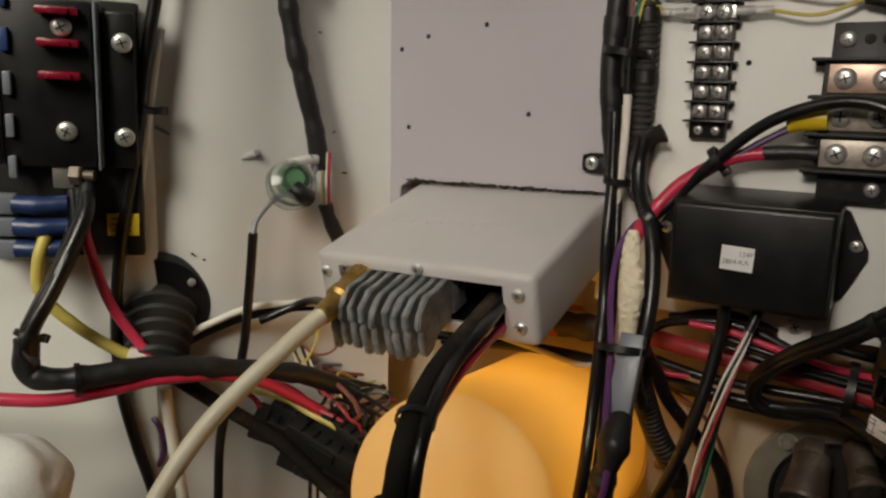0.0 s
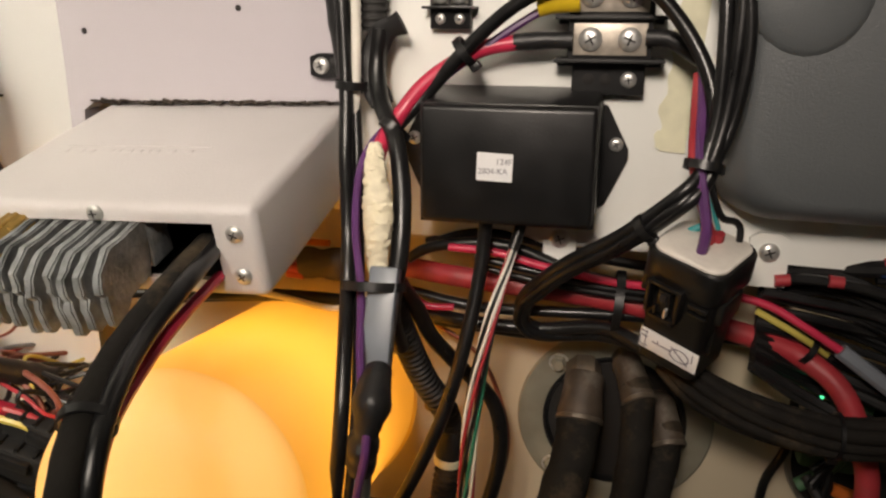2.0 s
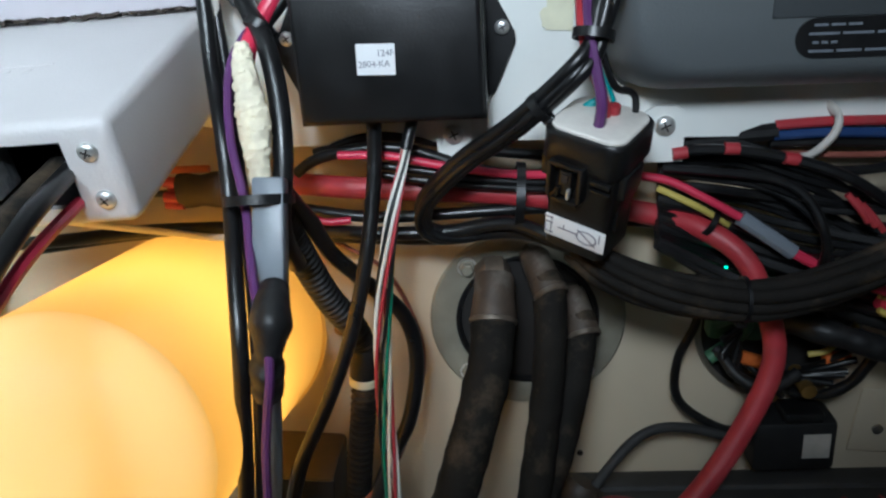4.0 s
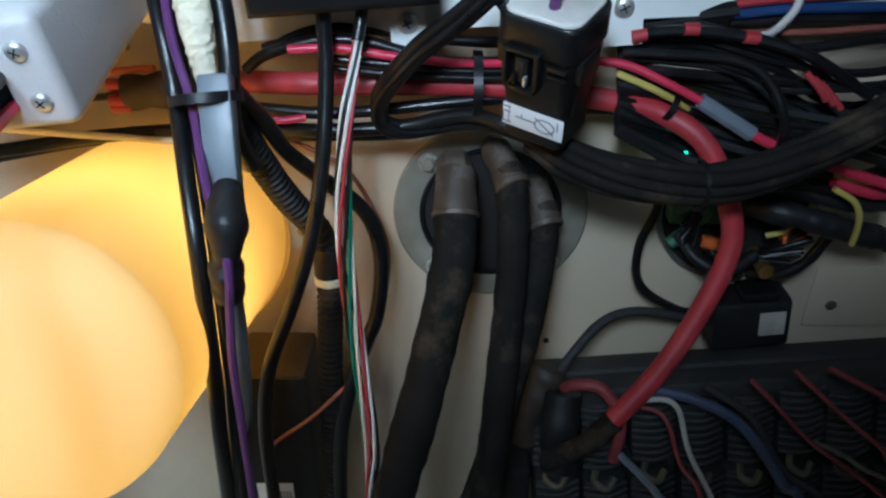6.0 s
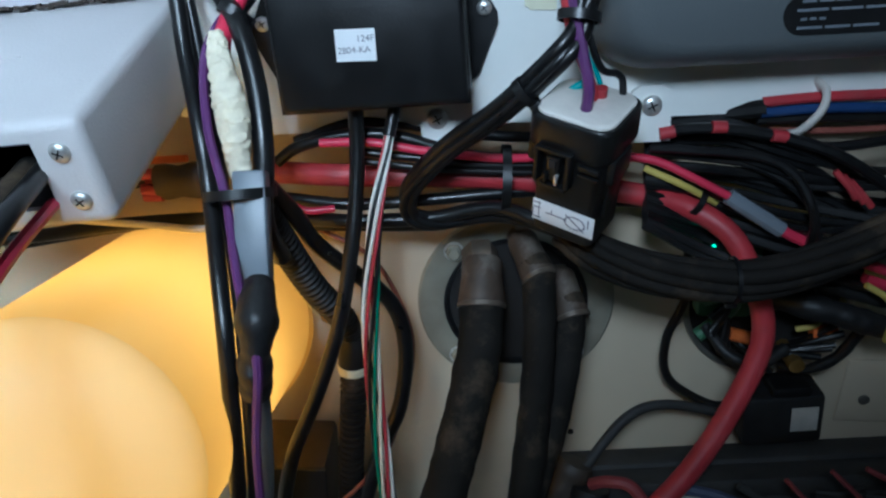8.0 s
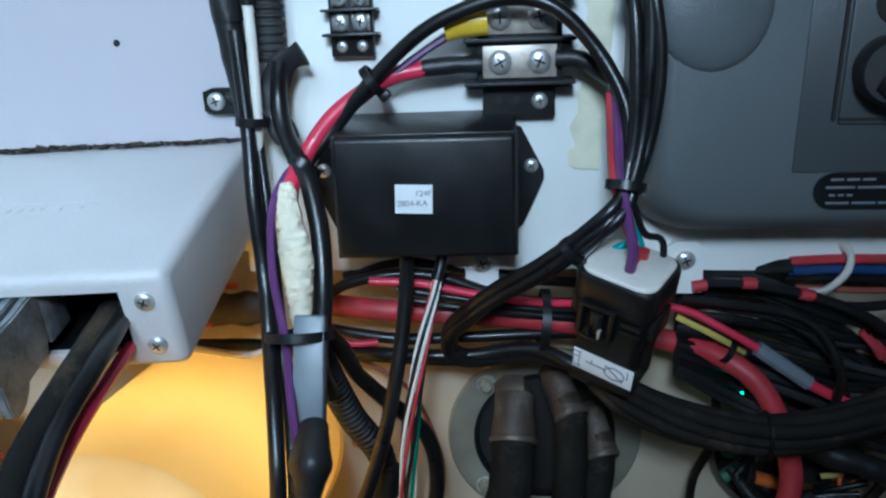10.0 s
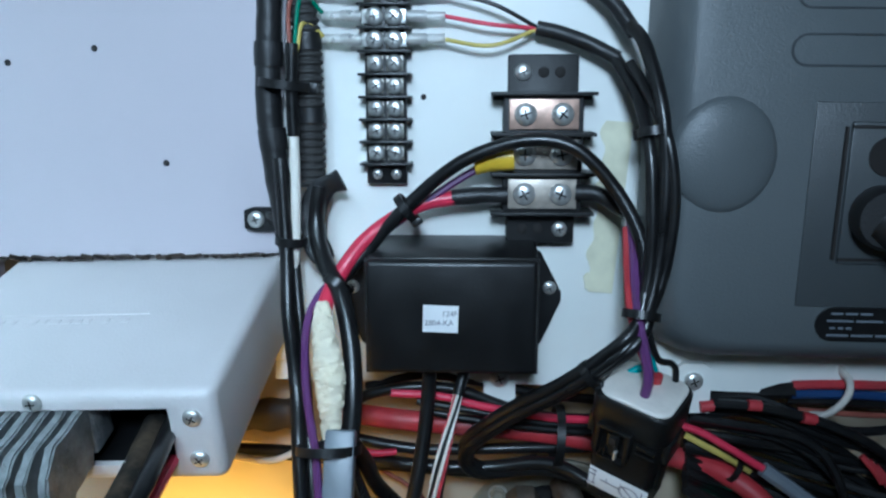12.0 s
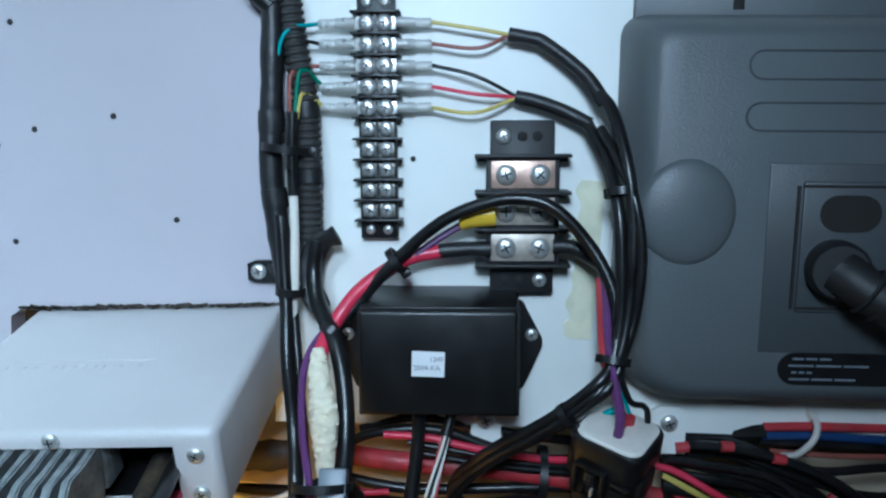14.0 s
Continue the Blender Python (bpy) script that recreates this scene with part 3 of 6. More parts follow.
            for v in bm.verts:
                v.co += 0.0007 * noise.noise_vector(v.co * 170 + Vector((i * 3.1, g, 0))) + 0.0004 * noise.noise_vector(v.co * 480)
            part("fin", bm, M_FIN, t, "dusty grey cast aluminium fin")
    # raised panel line and a worn embossed marking on the lid, too faint to read
    part("raised_line", box((-0.014, 0.0555, 0.00005), (0.068, 0.0007, 0.0005), 0.0002), M_RADIO, t)
    x = -0.047
    while x < 0.012:
        w = random.uniform(0.0022, 0.0042)
        part("marking", box((x + w / 2, 0.0500, 0.00005), (w, 0.0034, 0.00025), 0.0001), M_RADIO, t, "worn embossed marking on the lid")
        x += w + random.choice((0.0012, 0.0012, 0.0050))
    return t


radio()

t = thing("coax_connector", Matrix.Translation((-0.188, -0.104, 0.149)), "brass coaxial plug in the radio's back", "connector")
bd = (Vector((-0.186, -0.139, 0.139)) - Vector((-0.188, -0.104, 0.149)))
bl = bd.length
part("plug_body", lathe([(0.0045, -0.006), (0.0078, -0.004), (0.0078, 0.008), (0.0070, 0.010), (0.0070, 0.016), (0.0076, 0.017), (0.0076, 0.022), (0.0055, 0.024)], 20, along((0, 0, 0), bd)), M_BRASS, t)
part("ferrule", lathe([(0.0052, bl * 0.62), (0.0056, bl * 0.66), (0.0050, bl * 1.0), (0.0042, bl * 1.03)], 16, along((0, 0, 0), bd)), M_BRASS, t)
for i in range(7):
    a = 2 * math.pi * i / 7
    part("knurl", box((0, 0, 0.004), (0.002, 0.0165, 0.010), 0.0005, rot=Matrix.Rotation(a, 3, "Z")), M_BRASS, t).matrix_basis = along((0, 0, 0), bd)
cable("coax_cable", [(-0.186, -0.139, 0.139), (-0.190, -0.155, 0.130), (-0.200, -0.175, 0.112), (-0.207, -0.195, 0.094), (-0.210, -0.216, 0.072), (-0.211, -0.232, 0.046), (-0.214, -0.24, -0.03), (-0.22, -0.24, -0.258)],
      0.0042, M_COAX, "stiff cream coaxial cable bending down from the radio", seg=14)
RC = [(-0.118, -0.092, 0.150), (-0.112, -0.130, 0.147), (-0.113, -0.152, 0.138), (-0.107, -0.178, 0.132), (-0.102, -0.195, 0.122), (-0.100, -0.202, 0.105), (-0.101, -0.205, 0.06), (-0.11, -0.20, -0.05), (-0.12, -0.20, -0.258)]
cable("power_cable", RC, 0.0049, M_RUBBER, "thick dusty black lead from the radio", seg=14, lump=0.08)
cable("power_cable", [(x + 0.0050, y + 0.004, z + 0.0025) for x, y, z in RC], 0.0031, M_CABLE, "thin black lead beside the thick one")
cable("power_wire", [(-0.109, -0.100, 0.142), (-0.107, -0.130, 0.1385), (-0.107, -0.150, 0.132), (-0.103, -0.176, 0.124), (-0.097, -0.193, 0.112), (-0.095, -0.20, 0.09), (-0.099, -0.202, 0.02), (-0.112, -0.197, -0.06), (-0.118, -0.197, -0.258)],
      0.0021, M_PINK, "red power wire from the radio", seg=8)
cable_tie((-0.105, -0.182, 0.129), (0.4, -1, -0.5), 0.0072)
cable_tie((-0.100, -0.202, 0.104), (0, -0.2, -1), 0.0072)

# ---------------------------------------------------------------- the inverter
def stadium(cx, cz, w, h, n=10):
    r = h / 2
    pts = [(cx + w / 2 - r + r * math.cos(a), cz + r * math.sin(a)) for a in np.linspace(-math.pi / 2, math.pi / 2, n)]
    return pts + [(cx - w / 2 + r + r * math.cos(a), cz + r * math.sin(a)) for a in np.linspace(math.pi / 2, 3 * math.pi / 2, n)]


def inverter():
    t = thing("inverter", pose(0.1990, -0.0005, 0.2620, 0, -3.6, 0), "dark grey plastic inverter charger on the white panel", "inverter")
    W, H, D = 0.272, 0.173, 0.032
    bm = bmesh.new()
    r = 0.012
    out = []
    for sx, sz, a0, r in ((1, 1, 0, 0.012), (-1, 1, 90, 0.010), (-1, -1, 180, 0.026), (1, -1, 270, 0.026)):
        for k in range(7):
            a = radians(a0 + 15 * k)
            out.append((sx * (W / 2 - r) + r * math.cos(a), sz * (H / 2 - r) + r * math.sin(a)))
    rings = []
    for grow, y in ((0.003, 0.0), (0.0012, -0.012), (-0.0015, -0.022), (-0.0055, -0.0290), (-0.0085, -0.0312), (-0.0110, -D)):
        rings.append([bm.verts.new((x * (1 + 2 * grow / W), y, z * (1 + 2 * grow / H))) for x, z in out])
    n = len(out)
    for a, b in zip(rings, rings[1:]):
        for i in range(n):
            bm.faces.new((a[i], a[(i + 1) % n], b[(i + 1) % n], b[i]))
    bm.faces.new(rings[0][::-1])
    bm.faces.new(rings[-1])
    part("case", bm, M_INV, t)
    part("mounting_flange", box((0.0, -0.003, H / 2 + 0.008), (W - 0.004, 0.005, 0.016), 0.001), M_INV, t)
    for x in (-0.088, -0.015, 0.06):
        part("slot", box((x, -0.0056, H / 2 + 0.009), (0.005, 0.0006, 0.009), 0.0002), M_DARK, t)
    # rounded bulge on the front
    bm = lathe([(0.0235 * math.cos(a), 0.0050 * math.sin(a)) for a in np.linspace(0, math.pi / 2, 7)], 28)
    bmesh.ops.scale(bm, vec=(0.90, 1.0, 1.0), verts=bm.verts)
    p = part("bulge", bm, M_INV, t, "smooth rounded bulge")
    p.matrix_basis = Matrix.Translation((-0.1130, -D + 0.0006, 0.0020)) @ FRONT
    # engraved loops: thin raised rings, the groove shade put into their dark grey
    for z in (0.0645, 0.0430):
        outer, inner = stadium(-0.036, z, 0.110, 0.0125), stadium(-0.036, z, 0.108, 0.0110)
        bm = bmesh.new()
        a = [bm.verts.new((x, -D - 0.0003, zz)) for x, zz in outer]
        b = [bm.verts.new((x, -D - 0.0003, zz)) for x, zz in inner]
        for i in range(len(a)):
            bm.faces.new((a[i], a[(i + 1) % len(a)], b[(i + 1) % len(a)], b[i]))
        r2 = bmesh.ops.extrude_face_region(bm, geom=bm.faces[:])
        bmesh.ops.translate(bm, vec=(0, 0.0005, 0), verts=[v for v in r2["geom"] if isinstance(v, bmesh.types.BMVert)])
        part("engraved_loop_shade", bm, M_INVD, t)
    # outlet plate in its field, both raised and coloured darker as recess shade
    part("recess_shade", box((0.005, -D - 0.0002, -0.018), (0.168, 0.0012, 0.083), 0.0005), M_INVR, t)
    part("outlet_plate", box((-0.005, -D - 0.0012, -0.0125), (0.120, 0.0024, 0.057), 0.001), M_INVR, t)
    # raised near-black strips painted as the shade round the plate's edge
    bm = bmesh.new()
    for c, s in (((-0.067, -0.0125), (0.0012, 0.053)), ((0.053, -0.0125), (0.0012, 0.053)), ((-0.006, 0.0140), (0.118, 0.0012)), ((-0.006, -0.0390), (0.118, 0.0012))):
        box((c[0], -D - 0.0022, c[1]), (s[0], 0.001, s[1]), bm=bm)
    part("groove_shade", bm, M_DARK, t)
    for x, z in ((-0.045, 0.0025), (-0.045, -0.024), (0.0, 0.0025), (0.0, -0.024)):
        part("socket", prism(stadium(x, z, 0.0255, 0.0155), -D - 0.0032, -D), M_DARK, t, "black outlet socket")
    lab = part("rating_label", prism(stadium(-0.0225, -0.0670, 0.095, 0.0145), -D - 0.0006, -D + 0.0006), M_BLACK, t, "black rating label with tiny white print")
    for i, (x, w) in enumerate(((-0.0555, 0.018), (-0.048, 0.036), (-0.0595, 0.010), (-0.0505, 0.030))):
        for k in range(3):
            part("print", box((x + (k - 1) * w / 3, -D - 0.0008, -0.0623 - 0.0031 * i), (w / 3 - 0.0012, 0.0003, 0.0009)), M_GREYW, lab)
    return t


inverter()
t = thing("plug", pose(0.150, -0.036, 0.238, 90, 0, -12), "black round mains plug in the inverter's outlet", "plug")
part("plug_face", lathe([(0.0115, -0.004), (0.0125, 0.0), (0.0125, 0.010), (0.011, 0.013), (0.0, 0.013)], 22), M_MATT, t)
part("grip", tube([(0.0, 0, 0.010), (0.010, -0.006, 0.016), (0.026, -0.014, 0.018), (0.045, -0.022, 0.016)], 0.0095, lump=0.1), M_MATT, t)
for i in range(4):
    part("grip_ring", lathe([(0.0098, -0.001), (0.0108, 0), (0.0098, 0.001)], 18, along((0.010 + 0.006 * i, -0.006 - 0.003 * i, 0.016), (0.03 + 0.006 * i, -0.017 - 0.003 * i, 0.017))), M_MATT, t)
cable("mains_cord", [(0.194, -0.054, 0.217), (0.22, -0.060, 0.20), (0.26, -0.06, 0.17), (0.33, -0.05, 0.15)], 0.0042, M_CABLE, "black mains cord from the plug")

# ---------------------------------------------------------------- lit translucent cowl low on the liner
def cowl():
    p0, p1 = Vector((-0.1205, 0.032, 0.0229)), Vector((-0.1145, -0.135, 0.0614))
    t = thing("plastic_cowl", along(p0, p1), "translucent cream plastic cowl lit from inside by a warm bulb", "cowl")
    L = (p1 - p0).length
    part("rim", lathe([(0.0560, 0.0), (0.0605, 0.0), (0.0605, 0.004), (0.0588, 0.0055)], 72), M_DOMES, t, "rim against the liner, tinted orange for the glow")
    part("side_wall", lathe([(0.0588, 0.0055), (0.0568, 0.05), (0.0545, 0.10), (0.0517, L - 0.008)], 72), M_DOMES, t, "side tinted orange for the bulb's glow")
    part("front_cap", lathe([(0.0517, L - 0.008), (0.0519, L - 0.0055), (0.0512, L - 0.002), (0.0495, L + 0.0015), (0.0465, L + 0.0050), (0.0420, L + 0.0085), (0.0355, L + 0.0120), (0.0275, L + 0.0145), (0.0180, L + 0.0160), (0.009, L + 0.0166), (0.0, L + 0.0168)], 72), M_DOME, t, "cream front tinted paler for the stronger light")
    return t


cowl()

# ---------------------------------------------------------------- harness down the seam of the panels
conduit = cable("split_conduit", [(-0.104, -0.007, 0.372), (-0.095, -0.008, 0.323), (-0.088, -0.008, 0.293), (-0.085, -0.008, 0.262), (-0.083, -0.008, 0.228)], 0.0062, M_DUSTBLACK,
      "black corrugated split conduit beside the terminal strip", "conduit", seg=14, ribs=0.0010, pitch=0.0034)
loom = cable("taped_loom", [(-0.106, -0.010, 0.36), (-0.104, -0.011, 0.325), (-0.103, -0.012, 0.295), (-0.102, -0.012, 0.261), (-0.097, -0.012, 0.230), (-0.090, -0.014, 0.20)], 0.0052, M_TAPE,
      "loom wrapped in black tape", "cable loom", seg=12, lump=0.12)
for p, q in (((-0.1052, -0.0105, 0.346), (-0.1045, -0.0108, 0.336)), ((-0.1028, -0.012, 0.288), (-0.1025, -0.012, 0.278)), ((-0.1005, -0.012, 0.252), (-0.0990, -0.012, 0.243))):
    o = loom.location
    part("tape_band", tube([Vector(p) - o, Vector(q) - o], 0.0059, seg=14, sub=8, lump=0.1), M_TAPE, loom, "overlapping turn of black tape")
for p, q in (((-0.0880, -0.008, 0.293), (-0.0872, -0.008, 0.286)), ((-0.0850, -0.008, 0.262), (-0.0845, -0.008, 0.256))):
    o = conduit.location
    part("tape_band", tube([Vector(p) - o, Vector(q) - o], 0.0064, seg=14, sub=6), M_TAPE, conduit, "turn of black tape")
cable("loom_end", [(-0.116, -0.012, 0.343), (-0.110, -0.012, 0.339), (-0.104, -0.012, 0.334)], 0.005, M_BLACK, "black rubber loom end", lump=0.1)
cable("sleeved_cable", [(-0.0915, -0.018, 0.288), (-0.091, -0.018, 0.268), (-0.0895, -0.018, 0.250)], 0.0027, M_CABLE, "short black heat-shrink sleeve on a white cable", "heat shrink")
cable("white_cable", [(-0.0895, -0.018, 0.251), (-0.088, -0.018, 0.231), (-0.087, -0.018, 0.204), (-0.0875, -0.019, 0.182), (-0.085, -0.024, 0.162), (-0.08, -0.036, 0.14)], 0.0022, M_WHITE, "white round cable tied to the loom")
cable("black_cable", [(-0.0955, -0.016, 0.240), (-0.0905, -0.021, 0.204), (-0.086, -0.031, 0.175), (-0.0775, -0.050, 0.151), (-0.0735, -0.0601, 0.1280), (-0.0662, -0.0831, 0.1064), (-0.0621, -0.0971, 0.0814), (-0.0643, -0.0971, 0.0358), (-0.0703, -0.0928, -0.0373), (-0.095, -0.045, -0.258)],
      0.0031, M_CABLE, "black cable running down past the cowl")
cable("black_cable", [(-0.0925, -0.012, 0.232), (-0.088, -0.016, 0.200), (-0.082, -0.026, 0.170), (-0.074, -0.046, 0.145), (-0.0671, -0.0638, 0.1174), (-0.0565, -0.0954, 0.0831), (-0.0600, -0.0928, 0.0315), (-0.0660, -0.0885, -0.0459), (-0.09, -0.04, -0.258)],
      0.0024, M_CABLE, "thin black cable in the harness")
cable("purple_wire", [(-0.002, -0.012, 0.247), (-0.018, -0.014, 0.237), (-0.035, -0.016, 0.2235), (-0.053, -0.018, 0.2075), (-0.065, -0.022, 0.194), (-0.0735, -0.030, 0.185), (-0.0765, -0.040, 0.173), (-0.0725, -0.056, 0.153), (-0.0655, -0.0670, 0.1300), (-0.0581, -0.0879, 0.1088), (-0.0488, -0.1066, 0.0900), (-0.0514, -0.1057, 0.0659), (-0.0540, -0.1040, 0.0427), (-0.0574, -0.0988, -0.0201), (-0.08, -0.05, -0.258)],
      0.0017, M_PURPLE, "purple wire arching from the power block and down the harness", seg=8)
cable("red_cable", [(-0.020, -0.013, 0.2285), (-0.032, -0.014, 0.2255), (-0.043, -0.017, 0.2195), (-0.056, -0.020, 0.2085), (-0.0645, -0.024, 0.196), (-0.0695, -0.032, 0.185), (-0.0695, -0.042, 0.176)],
      0.0034, M_PINK, "red cable from the power block into the foam wrap", seg=12)
cable("cable_lug", [(0.003, -0.0125, 0.2315), (-0.008, -0.0125, 0.2305), (-0.021, -0.013, 0.2285)], 0.0036, M_TAPE, "black heat-shrink over a cable lug", "cable lug", lump=0.08)
cable("cable_lug", [(0.032, -0.0125, 0.235), (0.042, -0.014, 0.235), (0.054, -0.018, 0.229)], 0.0036, M_TAPE, "black heat-shrink over a cable lug", "cable lug", lump=0.1)
cable("crimp_sleeve", [(0.004, -0.016, 0.2475), (-0.006, -0.016, 0.2460), (-0.0125, -0.016, 0.2440)], 0.0052, M_YCRIMP, "yellow insulated crimp on the power block", "crimp terminal", flat=0.75)
cable("white_wire", [(-0.012, -0.0125, 0.2425), (-0.03, -0.0135, 0.2285), (-0.047, -0.015, 0.2135), (-0.058, -0.017, 0.200), (-0.066, -0.022, 0.187)], 0.0009, M_WHITE, "thin white wire beside the purple one", "wire", seg=6)
cable("black_cable", [(-0.079, -0.012, 0.229), (-0.0795, -0.013, 0.214), (-0.075, -0.020, 0.200), (-0.0635, -0.034, 0.186), (-0.0565, -0.045, 0.166), (-0.0535, -0.055, 0.144), (-0.0545, -0.060, 0.120), (-0.052, -0.050, 0.10)],
      0.0039, M_CABLE, "thick black cable beside the foam wrap", seg=12)
bm = tube([(-0.069, -0.014, 0.2325), (-0.077, -0.013, 0.228), (-0.081, -0.013, 0.218), (-0.0795, -0.015, 0.206), (-0.074, -0.020, 0.198)], 0.0050, seg=12, lump=0.35, flat=0.28)
solid("tape_flag", bm, M_TAPE, "loose flag of black tape on the loom", "tape", origin=(-0.077, -0.013, 0.22))
bm = tube([(-0.0700, -0.042, 0.184), (-0.0680, -0.047, 0.176), (-0.0645, -0.053, 0.163), (-0.0618, -0.059, 0.148), (-0.0605, -0.061, 0.1355)], 0.0056, seg=22, sub=22, lump=0.22, flat=0.85)
for v in bm.verts:
    f = (v.co.z - 0.1355) / 0.0485
    mid = Vector((-0.0605 - 0.0095 * f, -0.061 + 0.019 * f, v.co.z))
    v.co = mid + (v.co - mid) * (0.45 + 0.62 * max(0.0, math.sin(math.pi * (0.08 + 0.86 * f))))
    v.co += 0.0009 * noise.noise_vector(v.co * 420) + 0.0007 * noise.noise_vector(v.co * 900)
solid("foam_wrap", bm, M_FOAM, "ragged cream foam wrapped round the red cable", "foam wrap", origin=(-0.065, -0.053, 0.16))
bm = box((0, 0, 0), (0.0118, 0.008, 0.047), 0.0012, rot=Matrix.Rotation(radians(-3.5), 3, "Y") @ Matrix.Rotation(radians(-24), 3, "X"))
bmesh.ops.translate(bm, vec=(-0.055, -0.0738, 0.1195), verts=bm.verts)
solid("fuse_sleeve", bm, M_GREYW, "blue-grey flat sleeve below the foam wrap", "sleeve", origin=(-0.055, -0.0738, 0.1195))
cable("tape_wrap", [(-0.0514, -0.0859, 0.1059), (-0.0508, -0.0932, 0.1020), (-0.0502, -0.0994, 0.0941), (-0.0518, -0.0997, 0.0831), (-0.0527, -0.0988, 0.0719)], 0.0086, M_TAPE, "crumpled black tape round the wires", "tape", seg=18, sub=16, lump=0.50, flat=0.7)
cable("grey_cable", [(-0.0522, -0.0971, 0.0745), (-0.0540, -0.0937, 0.0487), (-0.0591, -0.0885, 0.0057), (-0.0729, -0.0799, -0.0459), (-0.10, -0.03, -0.258)], 0.0038, M_GREYW, "grey cable leaving the tape downwards")
for pl, d, r in (((-0.0665, -0.029, 0.190), (-0.5, -0.5, -1), 0.0052), ((-0.040, -0.0195, 0.2235), (1, 0, 0.9), 0.0058), ((-0.089, -0.018, 0.205), (0, 0, 1), 0.0062),
                 ((-0.0610, -0.0640, 0.132), (0.1, -0.35, -1), 0.0122), ((-0.095, -0.013, 0.271), (0.05, 0, 1), 0.0105)):
    cable_tie(pl, d, r, w=0.0036)

# ---------------------------------------------------------------- arch and the cables by the inverter
ARCH = [(-0.066, -0.024, 0.190), (-0.0545, -0.020, 0.205), (-0.0395, -0.021, 0.2245), (-0.021, -0.023, 0.243), (-0.003, -0.025, 0.253), (0.014, -0.027, 0.257), (0.029, -0.029, 0.254), (0.045, -0.031, 0.240), (0.0565, -0.036, 0.222), (0.0605, -0.041, 0.203), (0.0585, -0.046, 0.191)]
cable("black_cable", ARCH, 0.0029, M_CABLE, "black cable arching over the power block", seg=12)
TAIL = [(0.0600, -0.042, 0.204), (0.0575, -0.047, 0.190), (0.050, -0.050, 0.180), (0.032, -0.041, 0.1595), (0.013, -0.030, 0.142), (-0.001, -0.018, 0.124), (-0.0055, -0.010, 0.114), (-0.0055, -0.005, 0.105), (0.001, -0.004, 0.0995), (0.012, -0.001, 0.0985), (0.03, 0.004, 0.101)]
for dx, dz, r in ((0, 0, 0.0027), (0.0028, -0.0032, 0.0026), (-0.0005, -0.0044, 0.0020)):
    cable("black_cable", [(x + dx, y + 0.3 * dz, z + dz) for x, y, z in TAIL], r, M_CABLE, "black cable in the bundle sloping down to the trunk")
cable("heat_shrink", [(0.0035, -0.007, 0.3298), (0.012, -0.0075, 0.3288), (0.020, -0.008, 0.3268), (0.038, -0.0125, 0.3145), (0.048, -0.018, 0.302)], 0.0033, M_TAPE, "black heat-shrink over a cable end", "heat shrink", lump=0.06)
cable("black_cable", [(0.046, -0.018, 0.305), (0.0510, -0.026, 0.297), (0.0580, -0.038, 0.273), (0.0625, -0.041, 0.245), (0.0635, -0.042, 0.213), (0.0600, -0.046, 0.191), (0.052, -0.046, 0.176)], 0.0028, M_CABLE, "black cable hanging beside the inverter")
cable("heat_shrink", [(0.009, -0.007, 0.3022), (0.020, -0.008, 0.3005), (0.032, -0.009, 0.297), (0.0435, -0.012, 0.292)], 0.0032, M_TAPE, "black heat-shrink over a cable end", "heat shrink", lump=0.06)
cable("black_cable", [(0.042, -0.0115, 0.2928), (0.0510, -0.024, 0.277), (0.0555, -0.036, 0.258), (0.0585, -0.040, 0.237), (0.0605, -0.042, 0.210), (0.058, -0.045, 0.19)], 0.0027, M_CABLE, "black cable hanging beside the inverter")
cable("black_cable", [(0.047, -0.020, 0.290), (0.054, -0.030, 0.278), (0.061, -0.0405, 0.262), (0.0665, -0.0425, 0.238), (0.0665, -0.0425, 0.212), (0.0620, -0.045, 0.192)], 0.0024, M_CABLE, "thin black cable beside the inverter")
cable("purple_wire", [(0.0535, -0.027, 0.229), (0.0555, -0.033, 0.214), (0.0565, -0.045, 0.196), (0.0595, -0.051, 0.182), (0.0625, -0.054, 0.169), (0.0620, -0.052, 0.156)], 0.0021, M_PURPLE, "purple wire into the relay socket", seg=8)
cable("red_wire", [(0.0525, -0.027, 0.224), (0.0535, -0.034, 0.208), (0.0545, -0.045, 0.193), (0.0595, -0.047, 0.179), (0.0650, -0.047, 0.167), (0.0655, -0.045, 0.159)], 0.0018, M_RED, "red wire into the relay socket", seg=8)
cable("black_wire", [(0.0605, -0.045, 0.190), (0.0675, -0.045, 0.1745), (0.0745, -0.042, 0.1715), (0.0768, -0.042, 0.167), (0.0765, -0.044, 0.152)], 0.0014, M_CABLE, "black wire bent into the relay socket", seg=8)
cable("green_wire", [(0.063, -0.043, 0.183), (0.0655, -0.043, 0.175), (0.0685, -0.043, 0.168)], 0.0009, M_TEAL, "teal wire by the relay socket", seg=8)
for pl, d, r in (((0.0565, -0.036, 0.264), (0.15, -0.2, -1), 0.0056), ((0.0585, -0.046, 0.192), (-0.1, -0.3, -1), 0.0068), ((0.0412, -0.0455, 0.1655), (-1, 0.3, -1), 0.0050)):
    cable_tie(pl, d, r, w=0.0034)


